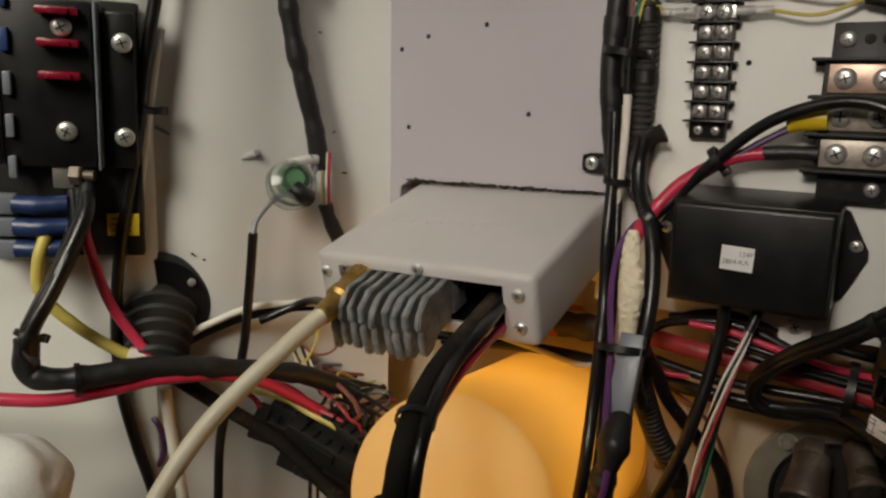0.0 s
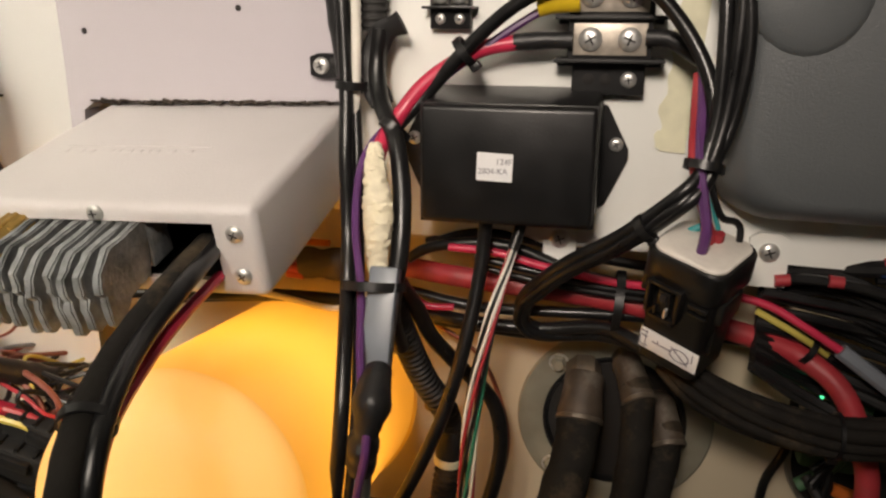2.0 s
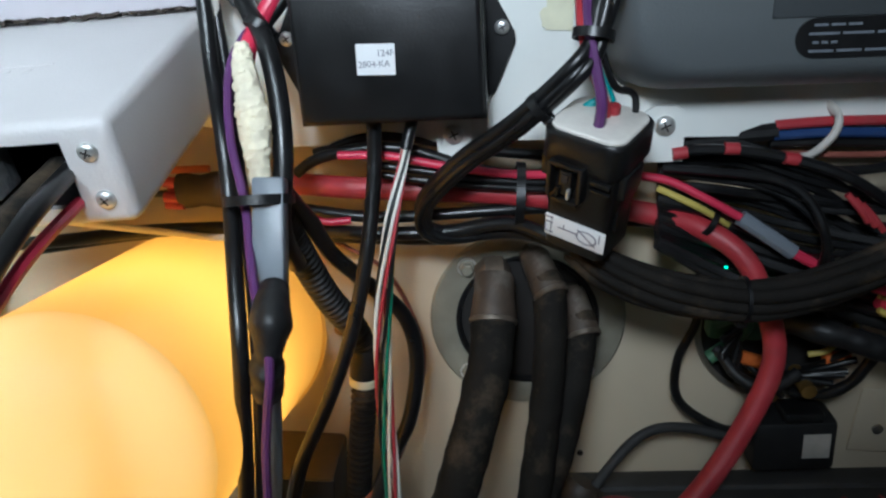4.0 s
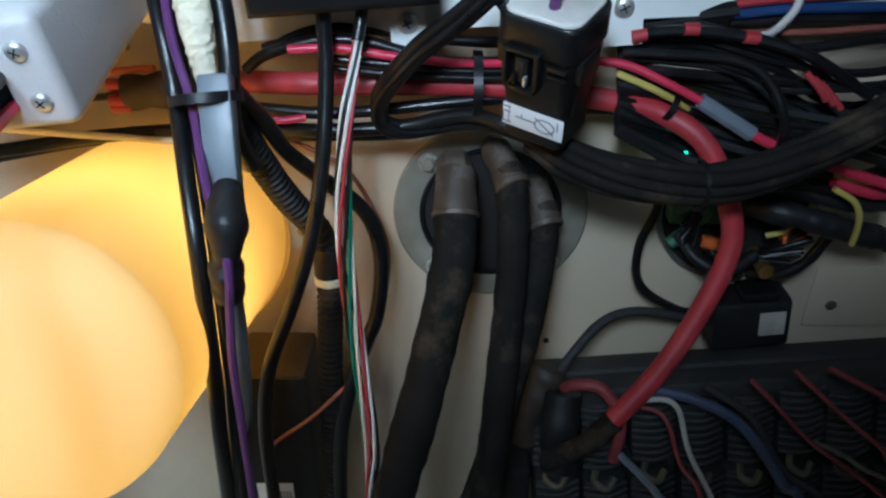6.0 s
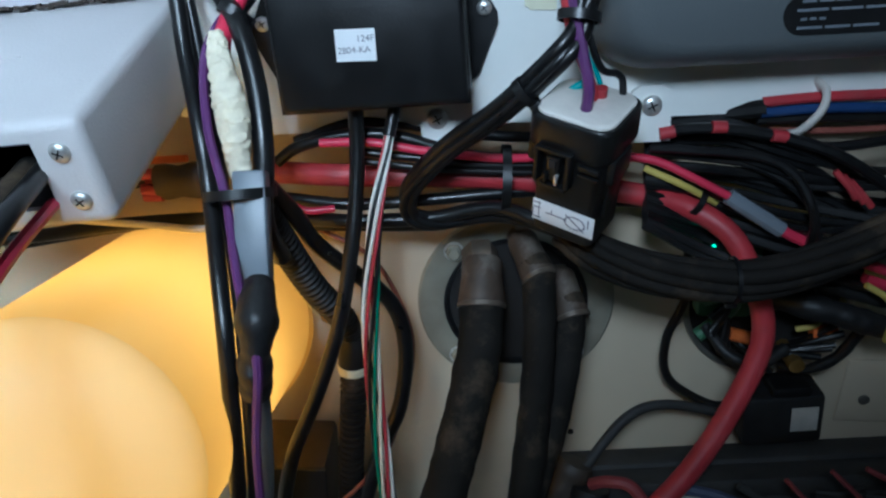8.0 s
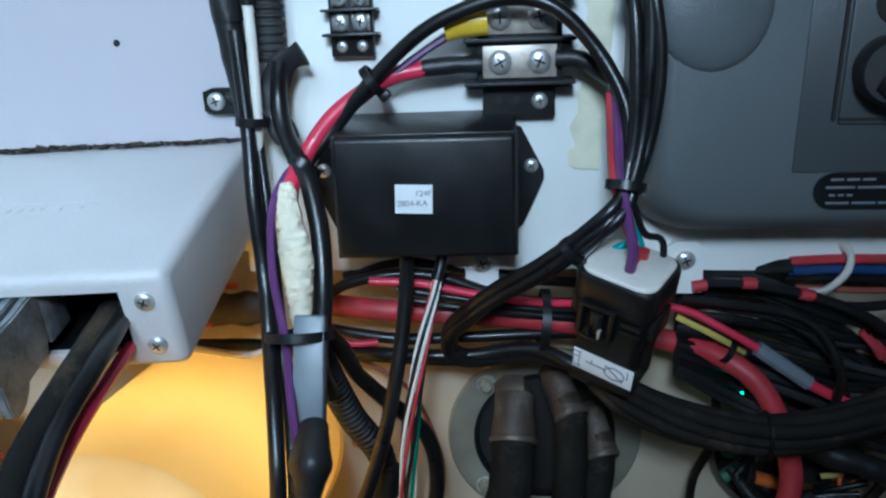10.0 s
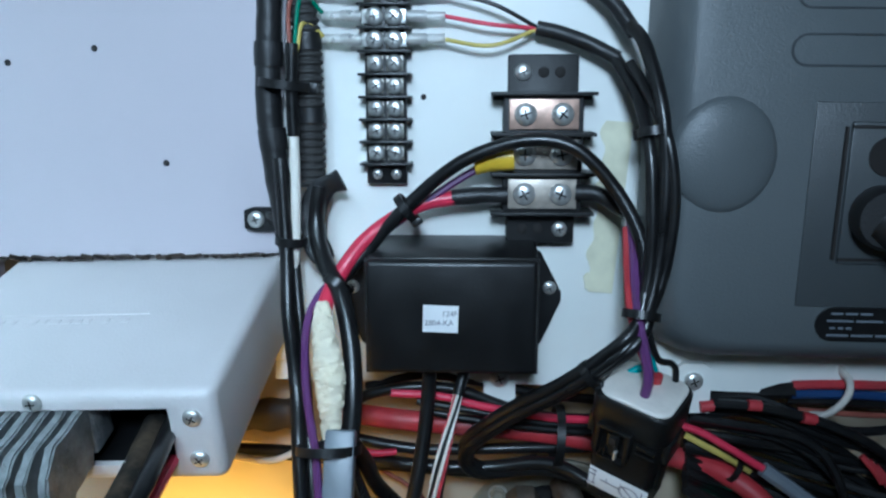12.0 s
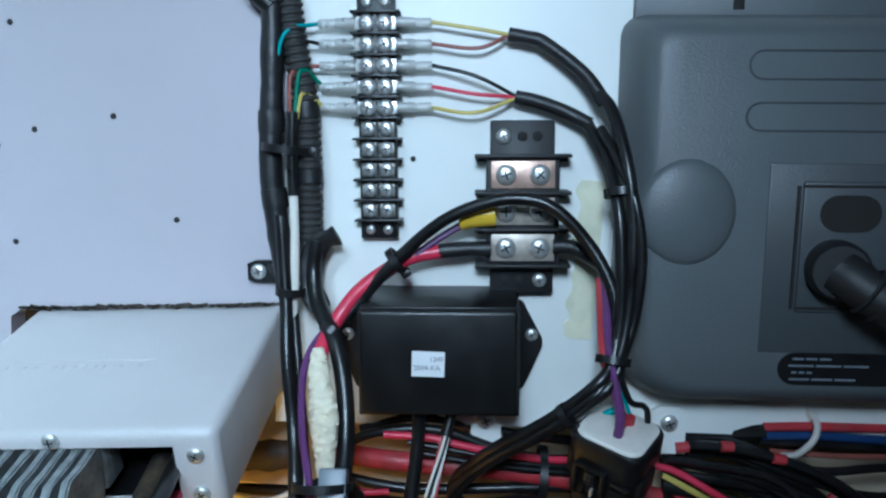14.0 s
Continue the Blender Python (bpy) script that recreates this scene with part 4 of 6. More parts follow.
def relay():
    t = thing("relay_socket", pose(0.0640, -0.042, 0.1430, 14, 8, -32), "black relay socket with a cream seal and diagram label", "relay")
    def rounded(sections, cut=0.0):
        """Stacked rounded rectangles: (half width, half depth, corner, z)."""
        bm, prev = bmesh.new(), None
        for hw, hd, c, z in sections:
            ring = []
            for sx, sy, a0 in ((1, 1, 0), (-1, 1, 90), (-1, -1, 180), (1, -1, 270)):
                for q in range(5):
                    a = radians(a0 + 22.5 * q)
                    ring.append(bm.verts.new((sx * (hw - c) + c * math.cos(a), sy * (hd - c) + c * math.sin(a), z)))
            if prev:
                for i in range(20):
                    bm.faces.new((prev[i], prev[(i + 1) % 20], ring[(i + 1) % 20], ring[i]))
            else:
                bm.faces.new(ring[::-1])
            prev = ring
        bm.faces.new(prev)
        return bm
    part("body", rounded([(0.0120, 0.0115, 0.003, -0.0350), (0.0130, 0.0124, 0.003, -0.0340), (0.0133, 0.0127, 0.0035, -0.0150), (0.0147, 0.0139, 0.0045, -0.0105), (0.0150, 0.0142, 0.005, 0.0040), (0.0156, 0.0148, 0.006, 0.0062)]), M_RELAY, t)
    part("collar", rounded([(0.0158, 0.0150, 0.006, 0.0050), (0.0168, 0.0160, 0.0070, 0.0066), (0.0168, 0.0160, 0.0070, 0.0180), (0.0160, 0.0152, 0.0066, 0.0192)]), M_RELAY, t)
    part("seal", rounded([(0.0150, 0.0142, 0.0062, 0.0170), (0.0150, 0.0142, 0.0062, 0.0200), (0.0143, 0.0135, 0.0058, 0.0206)]), M_SEAL, t, "cream silicone seal")
    for x in (-0.0098, 0.0030):
        part("guard", box((x, -0.0166, 0.0010), (0.0018, 0.0046, 0.0150), 0.0005), M_RELAY, t)
    part("guard_bridge", box((-0.0034, -0.0178, 0.0078), (0.0140, 0.0020, 0.0016), 0.0004), M_RELAY, t)
    part("latch", box((-0.0034, -0.0160, 0.0000), (0.0052, 0.0034, 0.0105), 0.0006), M_RELAY, t)
    for x in (-0.0056, -0.0012):
        part("latch_prong", box((x, -0.0182, -0.0035), (0.0012, 0.0022, 0.0040), 0.0003), M_STEEL if x > -0.002 else M_RELAY, t)
    part("latch_slot", box((-0.0034, -0.0180, 0.0025), (0.0026, 0.0006, 0.0034)), M_DARK, t)
    part("latch_sill", box((-0.0034, -0.0158, -0.0085), (0.0110, 0.0036, 0.0020), 0.0005), M_RELAY, t)
    part("keyway", box((0.0098, -0.0152, 0.0030), (0.0080, 0.0020, 0.0020), 0.0004), M_RELAY, t)
    part("keyway", box((0.0098, -0.0150, -0.0006), (0.0080, 0.0016, 0.0014), 0.0004), M_RELAY, t)
    for sx in (-1, 1):
        part("shoulder", box((sx * 0.0160, -0.003, 0.0010), (0.0034, 0.0150, 0.0105), 0.0010), M_RELAY, t)
        part("side_rib", box((sx * 0.0140, -0.002, -0.0120), (0.0020, 0.0100, 0.0200), 0.0006), M_RELAY, t)
    lab = part("label", box((0.0008, -0.01315, -0.0240), (0.0262, 0.0003, 0.0100), 0.0001), M_LABEL, t, "white label with a small wiring diagram")
    ink = bmesh.new()
    for c, s in (((-0.0095, -0.0200), (0.0003, 0.0085)), ((-0.0105, -0.0165), (0.0035, 0.0004)), ((-0.0105, -0.0188), (0.0035, 0.0004)), ((-0.0105, -0.0235), (0.0040, 0.0004)), ((-0.0121, -0.0215), (0.0004, 0.004)),
                 ((-0.002, -0.0200), (0.009, 0.0004)), ((-0.004, -0.0192), (0.0004, 0.0022)), ((0.0115, -0.0185), (0.0004, 0.004))):
        box((c[0], -0.0134, c[1] - 0.004), (s[0], 0.0002, s[1]), bm=ink)
    for i in range(20):
        a = 2 * math.pi * i / 20
        box((0.006 + 0.0042 * math.cos(a), -0.0134, -0.0243 + 0.0028 * math.sin(a)), (0.0012, 0.0002, 0.0004), bm=ink, rot=Matrix.Rotation(-(a + math.pi / 2) * 0.9, 3, "Y"))
    box((0.006, -0.0134, -0.0243), (0.010, 0.0002, 0.0004), bm=ink, rot=Matrix.Rotation(0.6, 3, "Y"))
    part("diagram", ink, M_INK, lab)
    part("teal_plug", tube([(-0.0105, 0.005, 0.0185), (-0.007, 0.008, 0.0215), (-0.004, 0.010, 0.0225)], 0.0017), M_TEAL, t, "teal wire stub")
    part("red_plug", tube([(0.002, 0.006, 0.017), (0.002, 0.006, 0.024)], 0.0024), M_RED, t, "red wire seal")
    return t


relay()


def bracket(x, z, label, s=1.0, screw_z=0.0):
    t = thing("mounting_tab", pose(x, 0.0, z, 0, ROLL, 0), label, "bracket", "white mounting tabs")
    part("plate", prism([(-0.0075 * s, -0.016), (0.0075 * s, -0.016), (0.0075 * s, 0.006), (0.004 * s, 0.0085), (-0.004 * s, 0.0085), (-0.0075 * s, 0.006)], -0.0018, 0.0012), M_WALL, t)
    screw(t, 0, -0.0018, screw_z, 0.0044, 0.4)
    return t


bracket(0.008, 0.1435, "white plastic tab screwed under the panel")
bracket(0.098, 0.1500, "white plastic tab beside the relay", 1.1)

# ---------------------------------------------------------------- cable trunk across the panel's foot
cable("battery_cable", [(-0.068, 0.010, 0.1145), (-0.036, 0.004, 0.1155), (0.006, 0.004, 0.1155), (0.042, 0.004, 0.1145), (0.091, 0.004, 0.109), (0.119, 0.003, 0.103), (0.1385, -0.006, 0.093), (0.150, -0.014, 0.073), (0.1555, -0.021, 0.048), (0.1445, -0.030, 0.018), (0.126, -0.040, -0.012), (0.104, -0.048, -0.037)],
      0.0051, M_RED, "thick red battery cable running to the fuse bank", seg=16)
cable("cable_lug", [(0.106, -0.048, -0.035), (0.095, -0.050, -0.047), (0.082, -0.050, -0.057), (0.074, -0.049, -0.061)], 0.0056, M_RUBBER, "black boot over the battery cable's lug", "cable lug", lump=0.12)
for pts, r, mat, label in (
        ([(-0.062, -0.004, 0.124), (-0.052, -0.004, 0.131), (-0.031, -0.004, 0.1365), (-0.010, -0.003, 0.136), (0.016, -0.003, 0.129), (0.044, -0.002, 0.126), (0.09, 0.004, 0.13)], 0.0026, M_CABLE, "black cable in the trunk"),
        ([(-0.055, 0.004, 0.131), (-0.03, 0.002, 0.140), (-0.005, 0.004, 0.139), (0.03, 0.006, 0.134), (0.08, 0.010, 0.132)], 0.0024, M_CABLE, "black cable in the trunk"),
        ([(-0.042, -0.008, 0.134), (-0.020, -0.008, 0.1345), (0.003, -0.008, 0.131), (0.036, -0.006, 0.1275), (0.075, 0.0, 0.127), (0.100, -0.001, 0.126), (0.118, -0.005, 0.1195), (0.135, -0.008, 0.1115)], 0.0019, M_PINK, "red wire in the trunk"),
        ([(-0.030, -0.004, 0.1295), (0.0, -0.004, 0.1265), (0.03, -0.004, 0.1235), (0.08, 0.002, 0.1225)], 0.0018, M_CABLE, "black wire in the trunk"),
        ([(-0.025, -0.006, 0.1255), (0.005, -0.006, 0.1225), (0.04, -0.004, 0.1205), (0.08, 0.0, 0.119)], 0.0016, M_CABLE, "black wire in the trunk"),
        ([(-0.064, -0.004, 0.110), (-0.054, -0.006, 0.1035), (-0.048, -0.006, 0.102), (-0.038, -0.004, 0.1025)], 0.0017, M_PINK, "short red wire end in the trunk"),
        ([(-0.062, 0.002, 0.105), (-0.03, 0.000, 0.103), (0.0, 0.002, 0.1045), (0.03, 0.003, 0.1075), (0.06, 0.006, 0.109), (0.09, 0.010, 0.110)], 0.0028, M_CABLE, "black cable in the trunk"),
        ([(-0.235, -0.004, 0.080), (-0.181, 0.004, 0.0835), (-0.143, 0.008, 0.088), (-0.098, 0.006, 0.0925), (-0.052, 0.002, 0.0945), (-0.029, -0.003, 0.096), (0.005, -0.003, 0.098), (0.033, -0.008, 0.1055), (0.052, -0.018, 0.103), (0.075, -0.028, 0.094)], 0.0033, M_CABLE, "black cable along the foot of the panel"),
        ([(-0.20, 0.008, 0.076), (-0.143, 0.016, 0.0835), (-0.09, 0.012, 0.0875), (-0.040, 0.006, 0.0900), (0.005, 0.002, 0.0925), (0.035, -0.004, 0.0995), (0.060, -0.014, 0.097), (0.085, -0.024, 0.088)], 0.0028, M_CABLE, "black cable along the foot of the panel"),
        ([(-0.172, -0.020, 0.104), (-0.151, -0.004, 0.0950), (-0.124, 0.002, 0.0905), (-0.100, 0.000, 0.0900), (-0.085, 0.004, 0.096)], 0.0017, M_WHITE, "thin white cable sagging under the radio")):
    cable("trunk_cable", pts, r, mat, label, "cable")
# brown stub with red cable ends behind the harness
t = thing("taped_splice", Matrix.Translation((-0.105, 0.004, 0.112)), "brown taped splice with red cable ends", "cable splice")
part("wrap", tube([(0.016, 0.003, 0.001), (0.0, 0.0, 0.0), (-0.014, 0.0, -0.001)], 0.0088, seg=16, sub=10, lump=0.15, flat=0.8), M_BROWN, t)
for dy, dz in ((-0.003, 0.004), (0.002, 0.0), (-0.004, -0.003), (-0.003, -0.0065)):
    part("cable_end", tube([(-0.012, dy, dz), (-0.0205, dy, dz)], 0.0026), M_RED, t, "cut red cable end")
for k in range(3):
    cable("trunk_wire", [(-0.12 + 0.01 * k, 0.018, 0.128 - 0.010 * k), (-0.17, 0.022, 0.125 - 0.012 * k), (-0.225, 0.02, 0.130 - 0.012 * k)], 0.0018, (M_YELLOW, M_ORANGE, M_BLACK)[k], "wire behind the radio lit by the warm bulb", "wire", seg=8)
cable_tie((0.038, -0.001, 0.116), (1, 0, 0), 0.0145, "black nylon cable tie round the trunk", 0.004)
cable_tie((0.124, 0.001, 0.106), (1, -0.1, -0.5), 0.0058)
# black bundle that swings out in front
BUN = [(0.060, -0.016, 0.101), (0.072, -0.030, 0.096), (0.091, -0.036, 0.0905), (0.113, -0.041, 0.0885), (0.136, -0.043, 0.0895), (0.158, -0.047, 0.099), (0.185, -0.052, 0.118), (0.22, -0.05, 0.145), (0.27, -0.04, 0.17)]
for k in range(9):
    a = 2 * math.pi * k / 8
    q = 0.0052 if k < 8 else 0.0
    tw = [(x, y + q * math.cos(a + i * 0.25), z + q * 1.25 * math.sin(a + i * 0.25)) for i, (x, y, z) in enumerate(BUN)]
    cable("bundle_cable", tw, 0.0025 + 0.0004 * (k % 3), M_RUBBER, "black cable in the bundle swinging out from the trunk", "cable", group="black bundle")
cable_tie((0.129, -0.0425, 0.089), (1, 0, 0.05), 0.0088, "thin dark cable tie round the black bundle", 0.0016)
# the fan of wires to the right of the relay
fan = [
    ([(0.098, 0.004, 0.136), (0.119, -0.004, 0.141), (0.145, -0.008, 0.140), (0.172, -0.016, 0.134), (0.20, -0.02, 0.118)], 0.0024, M_CABLE, "black wire fanning out"),
    ([(0.100, 0.000, 0.131), (0.118, -0.005, 0.1315), (0.145, -0.010, 0.1305), (0.159, -0.015, 0.123), (0.167, -0.020, 0.107), (0.170, -0.015, 0.09)], 0.0021, M_CABLE, "black wire fanning out"),
    ([(0.100, 0.004, 0.128), (0.12, 0.0, 0.127), (0.147, -0.005, 0.124), (0.166, -0.012, 0.112), (0.176, -0.012, 0.092)], 0.0019, M_CABLE, "black wire fanning out"),
    ([(0.099, 0.002, 0.121), (0.115, -0.002, 0.1150), (0.130, 0.002, 0.1065), (0.150, 0.010, 0.094), (0.18, 0.012, 0.08)], 0.0016, M_YELLOW, "yellow wire fanning out"),
    ([(0.099, 0.006, 0.124), (0.118, 0.002, 0.1165), (0.138, 0.0, 0.1065), (0.16, 0.0, 0.094), (0.19, 0.0, 0.083)], 0.0018, M_CABLE, "black wire fanning out"),
    ([(0.134, -0.008, 0.112), (0.146, -0.010, 0.105), (0.158, -0.012, 0.098)], 0.0036, M_GREYW, "grey sleeve on a red wire"),
    ([(0.158, -0.012, 0.098), (0.170, -0.013, 0.0925), (0.19, -0.016, 0.086), (0.225, -0.02, 0.076)], 0.0024, M_PINK, "red wire end leaving its grey sleeve"),
    ([(0.100, 0.014, 0.137), (0.123, 0.008, 0.1435), (0.147, 0.002, 0.1485)], 0.0042, M_CABLE, "black sleeve of the upper loom"),
    ([(0.145, 0.001, 0.1510), (0.165, 0.0, 0.1535), (0.20, 0.0, 0.1555), (0.25, 0.0, 0.158)], 0.0022, M_RED, "red wire of the upper loom"),
    ([(0.145, 0.001, 0.1465), (0.17, 0.0, 0.1490), (0.21, 0.0, 0.1500), (0.25, 0.0, 0.152)], 0.0022, M_BLUE, "blue wire of the upper loom"),
    ([(0.145, 0.004, 0.1425), (0.17, 0.002, 0.1445), (0.21, 0.002, 0.1450), (0.25, 0.0, 0.147)], 0.0022, M_CABLE, "black wire of the upper loom"),
    ([(0.150, 0.002, 0.1385), (0.18, 0.0, 0.1395), (0.21, 0.0, 0.1415), (0.25, 0.0, 0.143)], 0.0014, M_BRNW, "brown wire of the upper loom")]
for pts, r, mat, label in fan:
    cable("loom_wire", pts, r, mat, label, "wire", seg=9)
for k in range(20):
    z = 0.138 - 0.0033 * k
    pts = [(0.100, 0.012 - 0.001 * k, z * 0.55 + 0.056), (0.13 + random.uniform(-0.004, 0.004), 0.004 + random.uniform(-0.006, 0.006), z + 0.004), (0.165, -0.004 + random.uniform(-0.01, 0.008), z - 0.003), (0.205, -0.008 + random.uniform(-0.01, 0.01), z - 0.012 + random.uniform(-0.01, 0.012)), (0.26, 0.0, z - 0.01 + random.uniform(-0.02, 0.02))]
    cable("loom_wire", pts, random.choice((0.0014, 0.0019, 0.0022)), random.choice((M_CABLE, M_BLACK, M_CABLE, M_CABLE, M_MATT)), "dark wire in the fanned loom", "wire", seg=8, group="fanned loom")
for x, y, z, d in ((0.1055, -0.003, 0.1385, (1, 0, 0.2)), (0.126, -0.006, 0.142, (1, 0, 0)), (0.150, -0.010, 0.1395, (1, 0, -0.1))):
    cable("marker_sleeve", [Vector((x, y, z)) - 0.003 * Vector(d), Vector((x, y, z)) + 0.003 * Vector(d)], 0.0027, M_RED, "red marker sleeve on a black wire", "wire marker")
for dx in (0, 0.0035, 0.007):
    cable("marker_sleeve", [(0.171 + dx, -0.020, 0.128 - dx * 0.6), (0.177 + dx, -0.022, 0.122 - dx * 0.6), (0.181 + dx, -0.022, 0.117 - dx * 0.5)], 0.0015, M_RED, "short red wire end with its sleeve", "wire marker")
cable("nylon_clamp", [(0.166, 0.006, 0.160), (0.168, -0.004, 0.157), (0.166, -0.008, 0.150), (0.160, -0.006, 0.141), (0.156, 0.002, 0.137)], 0.0034, M_SEAL, "milky nylon clamp round the upper loom", "cable clamp", flat=0.5)

# ---------------------------------------------------------------- through-hull flange and hoses
def flange():
    t = thing("hose_flange", pose(0.0475, 0.0318, 0.0375), "round dull steel flange with a dark disc painted as the opening shade for hoses", "flange")
    R, r = 0.0510, 0.0355
    part("plate", lathe([(r, 0), (r, 0.0022), (r + 0.0015, 0.003), (R - 0.001, 0.003), (R, 0.002), (R, 0)], 56, FRONT), M_FLANGE, t)
    # flat disc closing the ring, coloured near-black as the shade inside
    part("opening", lathe([(0, 0.0008), (r + 0.0005, 0.0010), (r + 0.0005, 0.0)], 40, FRONT), M_DARK, t, "dark disc painted as the opening shade")
    part("lip", lathe([(r - 0.001, 0.001), (r, 0.0036), (r + 0.0018, 0.0036), (r + 0.0018, 0.001)], 48, FRONT), M_BLACK, t)
    for a in (138, 318, 228, 48):
        x, z = 0.0435 * math.cos(radians(a)), 0.0435 * math.sin(radians(a))
        b = part("bolt", lathe([(0.0046, 0.003), (0.0046, 0.0038), (0.0034, 0.0042), (0.0034, 0.0075), (0.0028, 0.0082), (0, 0.0082)], 6 if a % 90 else 12, Matrix.Translation((x, 0, z)) @ FRONT), M_FLANGE, t, "worn hexagon bolt")
        part("washer", lathe([(0, 0.003), (0.0052, 0.003), (0.0052, 0.0037), (0, 0.0037)], 20, Matrix.Translation((x, 0, z)) @ FRONT), M_STEEL, b)


flange()
for pts, r, label in (
        ([(0.028, 0.022, 0.068), (0.029, 0.012, 0.063), (0.029, 0.002, 0.05), (0.028, -0.012, 0.034), (0.022, -0.03, 0.011), (0.011, -0.048, -0.03), (-0.002, -0.06, -0.079), (-0.018, -0.066, -0.16), (-0.03, -0.06, -0.258)], 0.0106, "thick dusty black hose"),
        ([(0.048, 0.022, 0.077), (0.05, 0.012, 0.076), (0.055, 0.002, 0.068), (0.056, -0.01, 0.049), (0.055, -0.022, 0.018), (0.051, -0.038, -0.024), (0.044, -0.052, -0.088), (0.026, -0.056, -0.17), (0.02, -0.05, -0.258)], 0.0078, "dusty black hose"),
        ([(0.068, 0.022, 0.056), (0.069, 0.012, 0.056), (0.072, 0.004, 0.048), (0.07, -0.006, 0.031), (0.064, -0.02, 0.0), (0.054, -0.034, -0.035), (0.044, -0.044, -0.08), (0.018, -0.05, -0.17), (0.01, -0.05, -0.258)], 0.0078, "dusty black hose")):
    o = Vector(pts[0])
    h = thing("hose", Matrix.Translation(o), label + " coming out of the flange", "hose", "hoses")
    part("jacket", tube([(Vector(pts[1]) - o).lerp(Vector(pts[2]) - o, 0.55)] + [Vector(p) - o for p in pts[2:]], r, seg=20, sub=12, lump=0.09), M_RUBBER, h)
    p0, p1 = Vector(pts[1]) - o, Vector(pts[2]) - o
    m = along(p0.lerp(p1, 0.02), p1)
    q0 = Vector(pts[0]) - o
    part("nut", lathe([(r * 0.80, -0.004), (r * 0.86, -0.003), (r * 0.86, 0.005), (r * 0.78, 0.006)], 6, along(q0, p0)), M_RUST, h, "tarnished hexagon nut")
    part("collar", lathe([(r * 0.80, -0.008), (r * 0.93, -0.006), (r * 0.95, 0.002), (r * 1.02, 0.009), (r * 1.07, 0.0130), (r * 1.02, 0.0145)], 24, m), M_FERR, h, "tarnished copper-brown flared ferrule")
    part("clamp_ring", lathe([(r * 1.02, 0.0142), (r * 1.12, 0.0146), (r * 1.12, 0.0165), (r * 1.02, 0.0170)], 24, m), M_RUST, h, "dull steel clamp ring")

# ---------------------------------------------------------------- wires that hang in front of the liner
cable("black_cable", [(-0.025, -0.016, 0.158), (-0.0245, -0.020, 0.131), (-0.027, -0.030, 0.097), (-0.033, -0.040, 0.063), (-0.043, -0.050, 0.033), (-0.054, -0.058, 0.006), (-0.0605, -0.058, -0.03), (-0.063, -0.055, -0.09), (-0.065, -0.05, -0.258)], 0.0033, M_CABLE, "black cable hanging from the control module", seg=12)
STR = [(-0.0085, -0.015, 0.157), (-0.012, -0.021, 0.136), (-0.0165, -0.031, 0.110), (-0.0195, -0.036, 0.074), (-0.0190, -0.041, 0.040), (-0.016, -0.046, 0.003), (-0.012, -0.050, -0.05), (-0.014, -0.05, -0.10), (-0.02, -0.05, -0.258)]
for k, (mat, label) in enumerate(((M_RED, "thin red wire"), (M_WHITE, "thin white wire"), (M_BLACK, "thin black wire"), (M_WHITE, "thin white wire"), (M_RED, "thin red wire"), (M_COAX, "thin cream wire"), (M_GREEN, "thin green wire"), (M_BLACK, "thin black wire"))):
    pts = []
    for i, (x, y, z) in enumerate(STR):
        w = 0.0033 * min(1.0, 0.15 + 0.3 * i)
        pts.append((x + w * math.sin(k * 0.785 + i * 1.1), y + 0.8 * w * math.cos(k * 0.785 + i * 1.1), z))
    cable("signal_wire", pts, 0.0008, mat, label + " in the bunch hanging from the control module", "wire", seg=7, group="signal wires")
cable("wire_sheath", [(-0.0080, -0.0145, 0.160), (-0.0092, -0.0165, 0.151), (-0.0112, -0.020, 0.141)], 0.0026, M_CABLE, "black sheath of the signal wires")
cable("corrugated_hose", [(-0.060, -0.046, 0.122), (-0.056, -0.032, 0.099), (-0.047, -0.020, 0.071), (-0.036, -0.012, 0.050), (-0.0325, -0.010, 0.034)], 0.0066, M_MATT, "black corrugated conduit curving behind the harness", "conduit", seg=16, ribs=0.0009, pitch=0.0032)
cable("corrugated_hose", [(-0.0325, -0.011, 0.022), (-0.033, -0.015, 0.005), (-0.035, -0.020, -0.03), (-0.036, -0.024, -0.08), (-0.038, -0.028, -0.14), (-0.04, -0.03, -0.258)], 0.0066, M_RUBBER, "dusty black corrugated conduit below its coupling", "conduit", seg=16, ribs=0.0011, pitch=0.0034)
t = thing("conduit_coupling", along((-0.0325, -0.010, 0.040), (-0.0327, -0.011, 0.020)), "black conduit coupling with a yellowed ring", "coupling")
part("sleeve", lathe([(0.0066, 0), (0.0072, 0.001), (0.0072, 0.015), (0.0066, 0.016)], 22), M_MATT, t)
part("ring", lathe([(0.0068, 0.0155), (0.0074, 0.016), (0.0074, 0.0195), (0.0068, 0.020)], 22), M_GLUE, t, "yellowed ring")
cable("black_cable", [(-0.0575, -0.050, 0.134), (-0.054, -0.040, 0.122), (-0.050, -0.030, 0.110), (-0.045, -0.018, 0.092), (-0.032, -0.008, 0.074), (-0.014, -0.004, 0.055), (-0.0075, -0.006, 0.031), (-0.0105, -0.013, 0.001), (-0.0195, -0.020, -0.019), (-0.03, -0.03, -0.06), (-0.034, -0.035, -0.12)], 0.0038, M_CABLE, "black cable looping behind the hanging wires", seg=12)
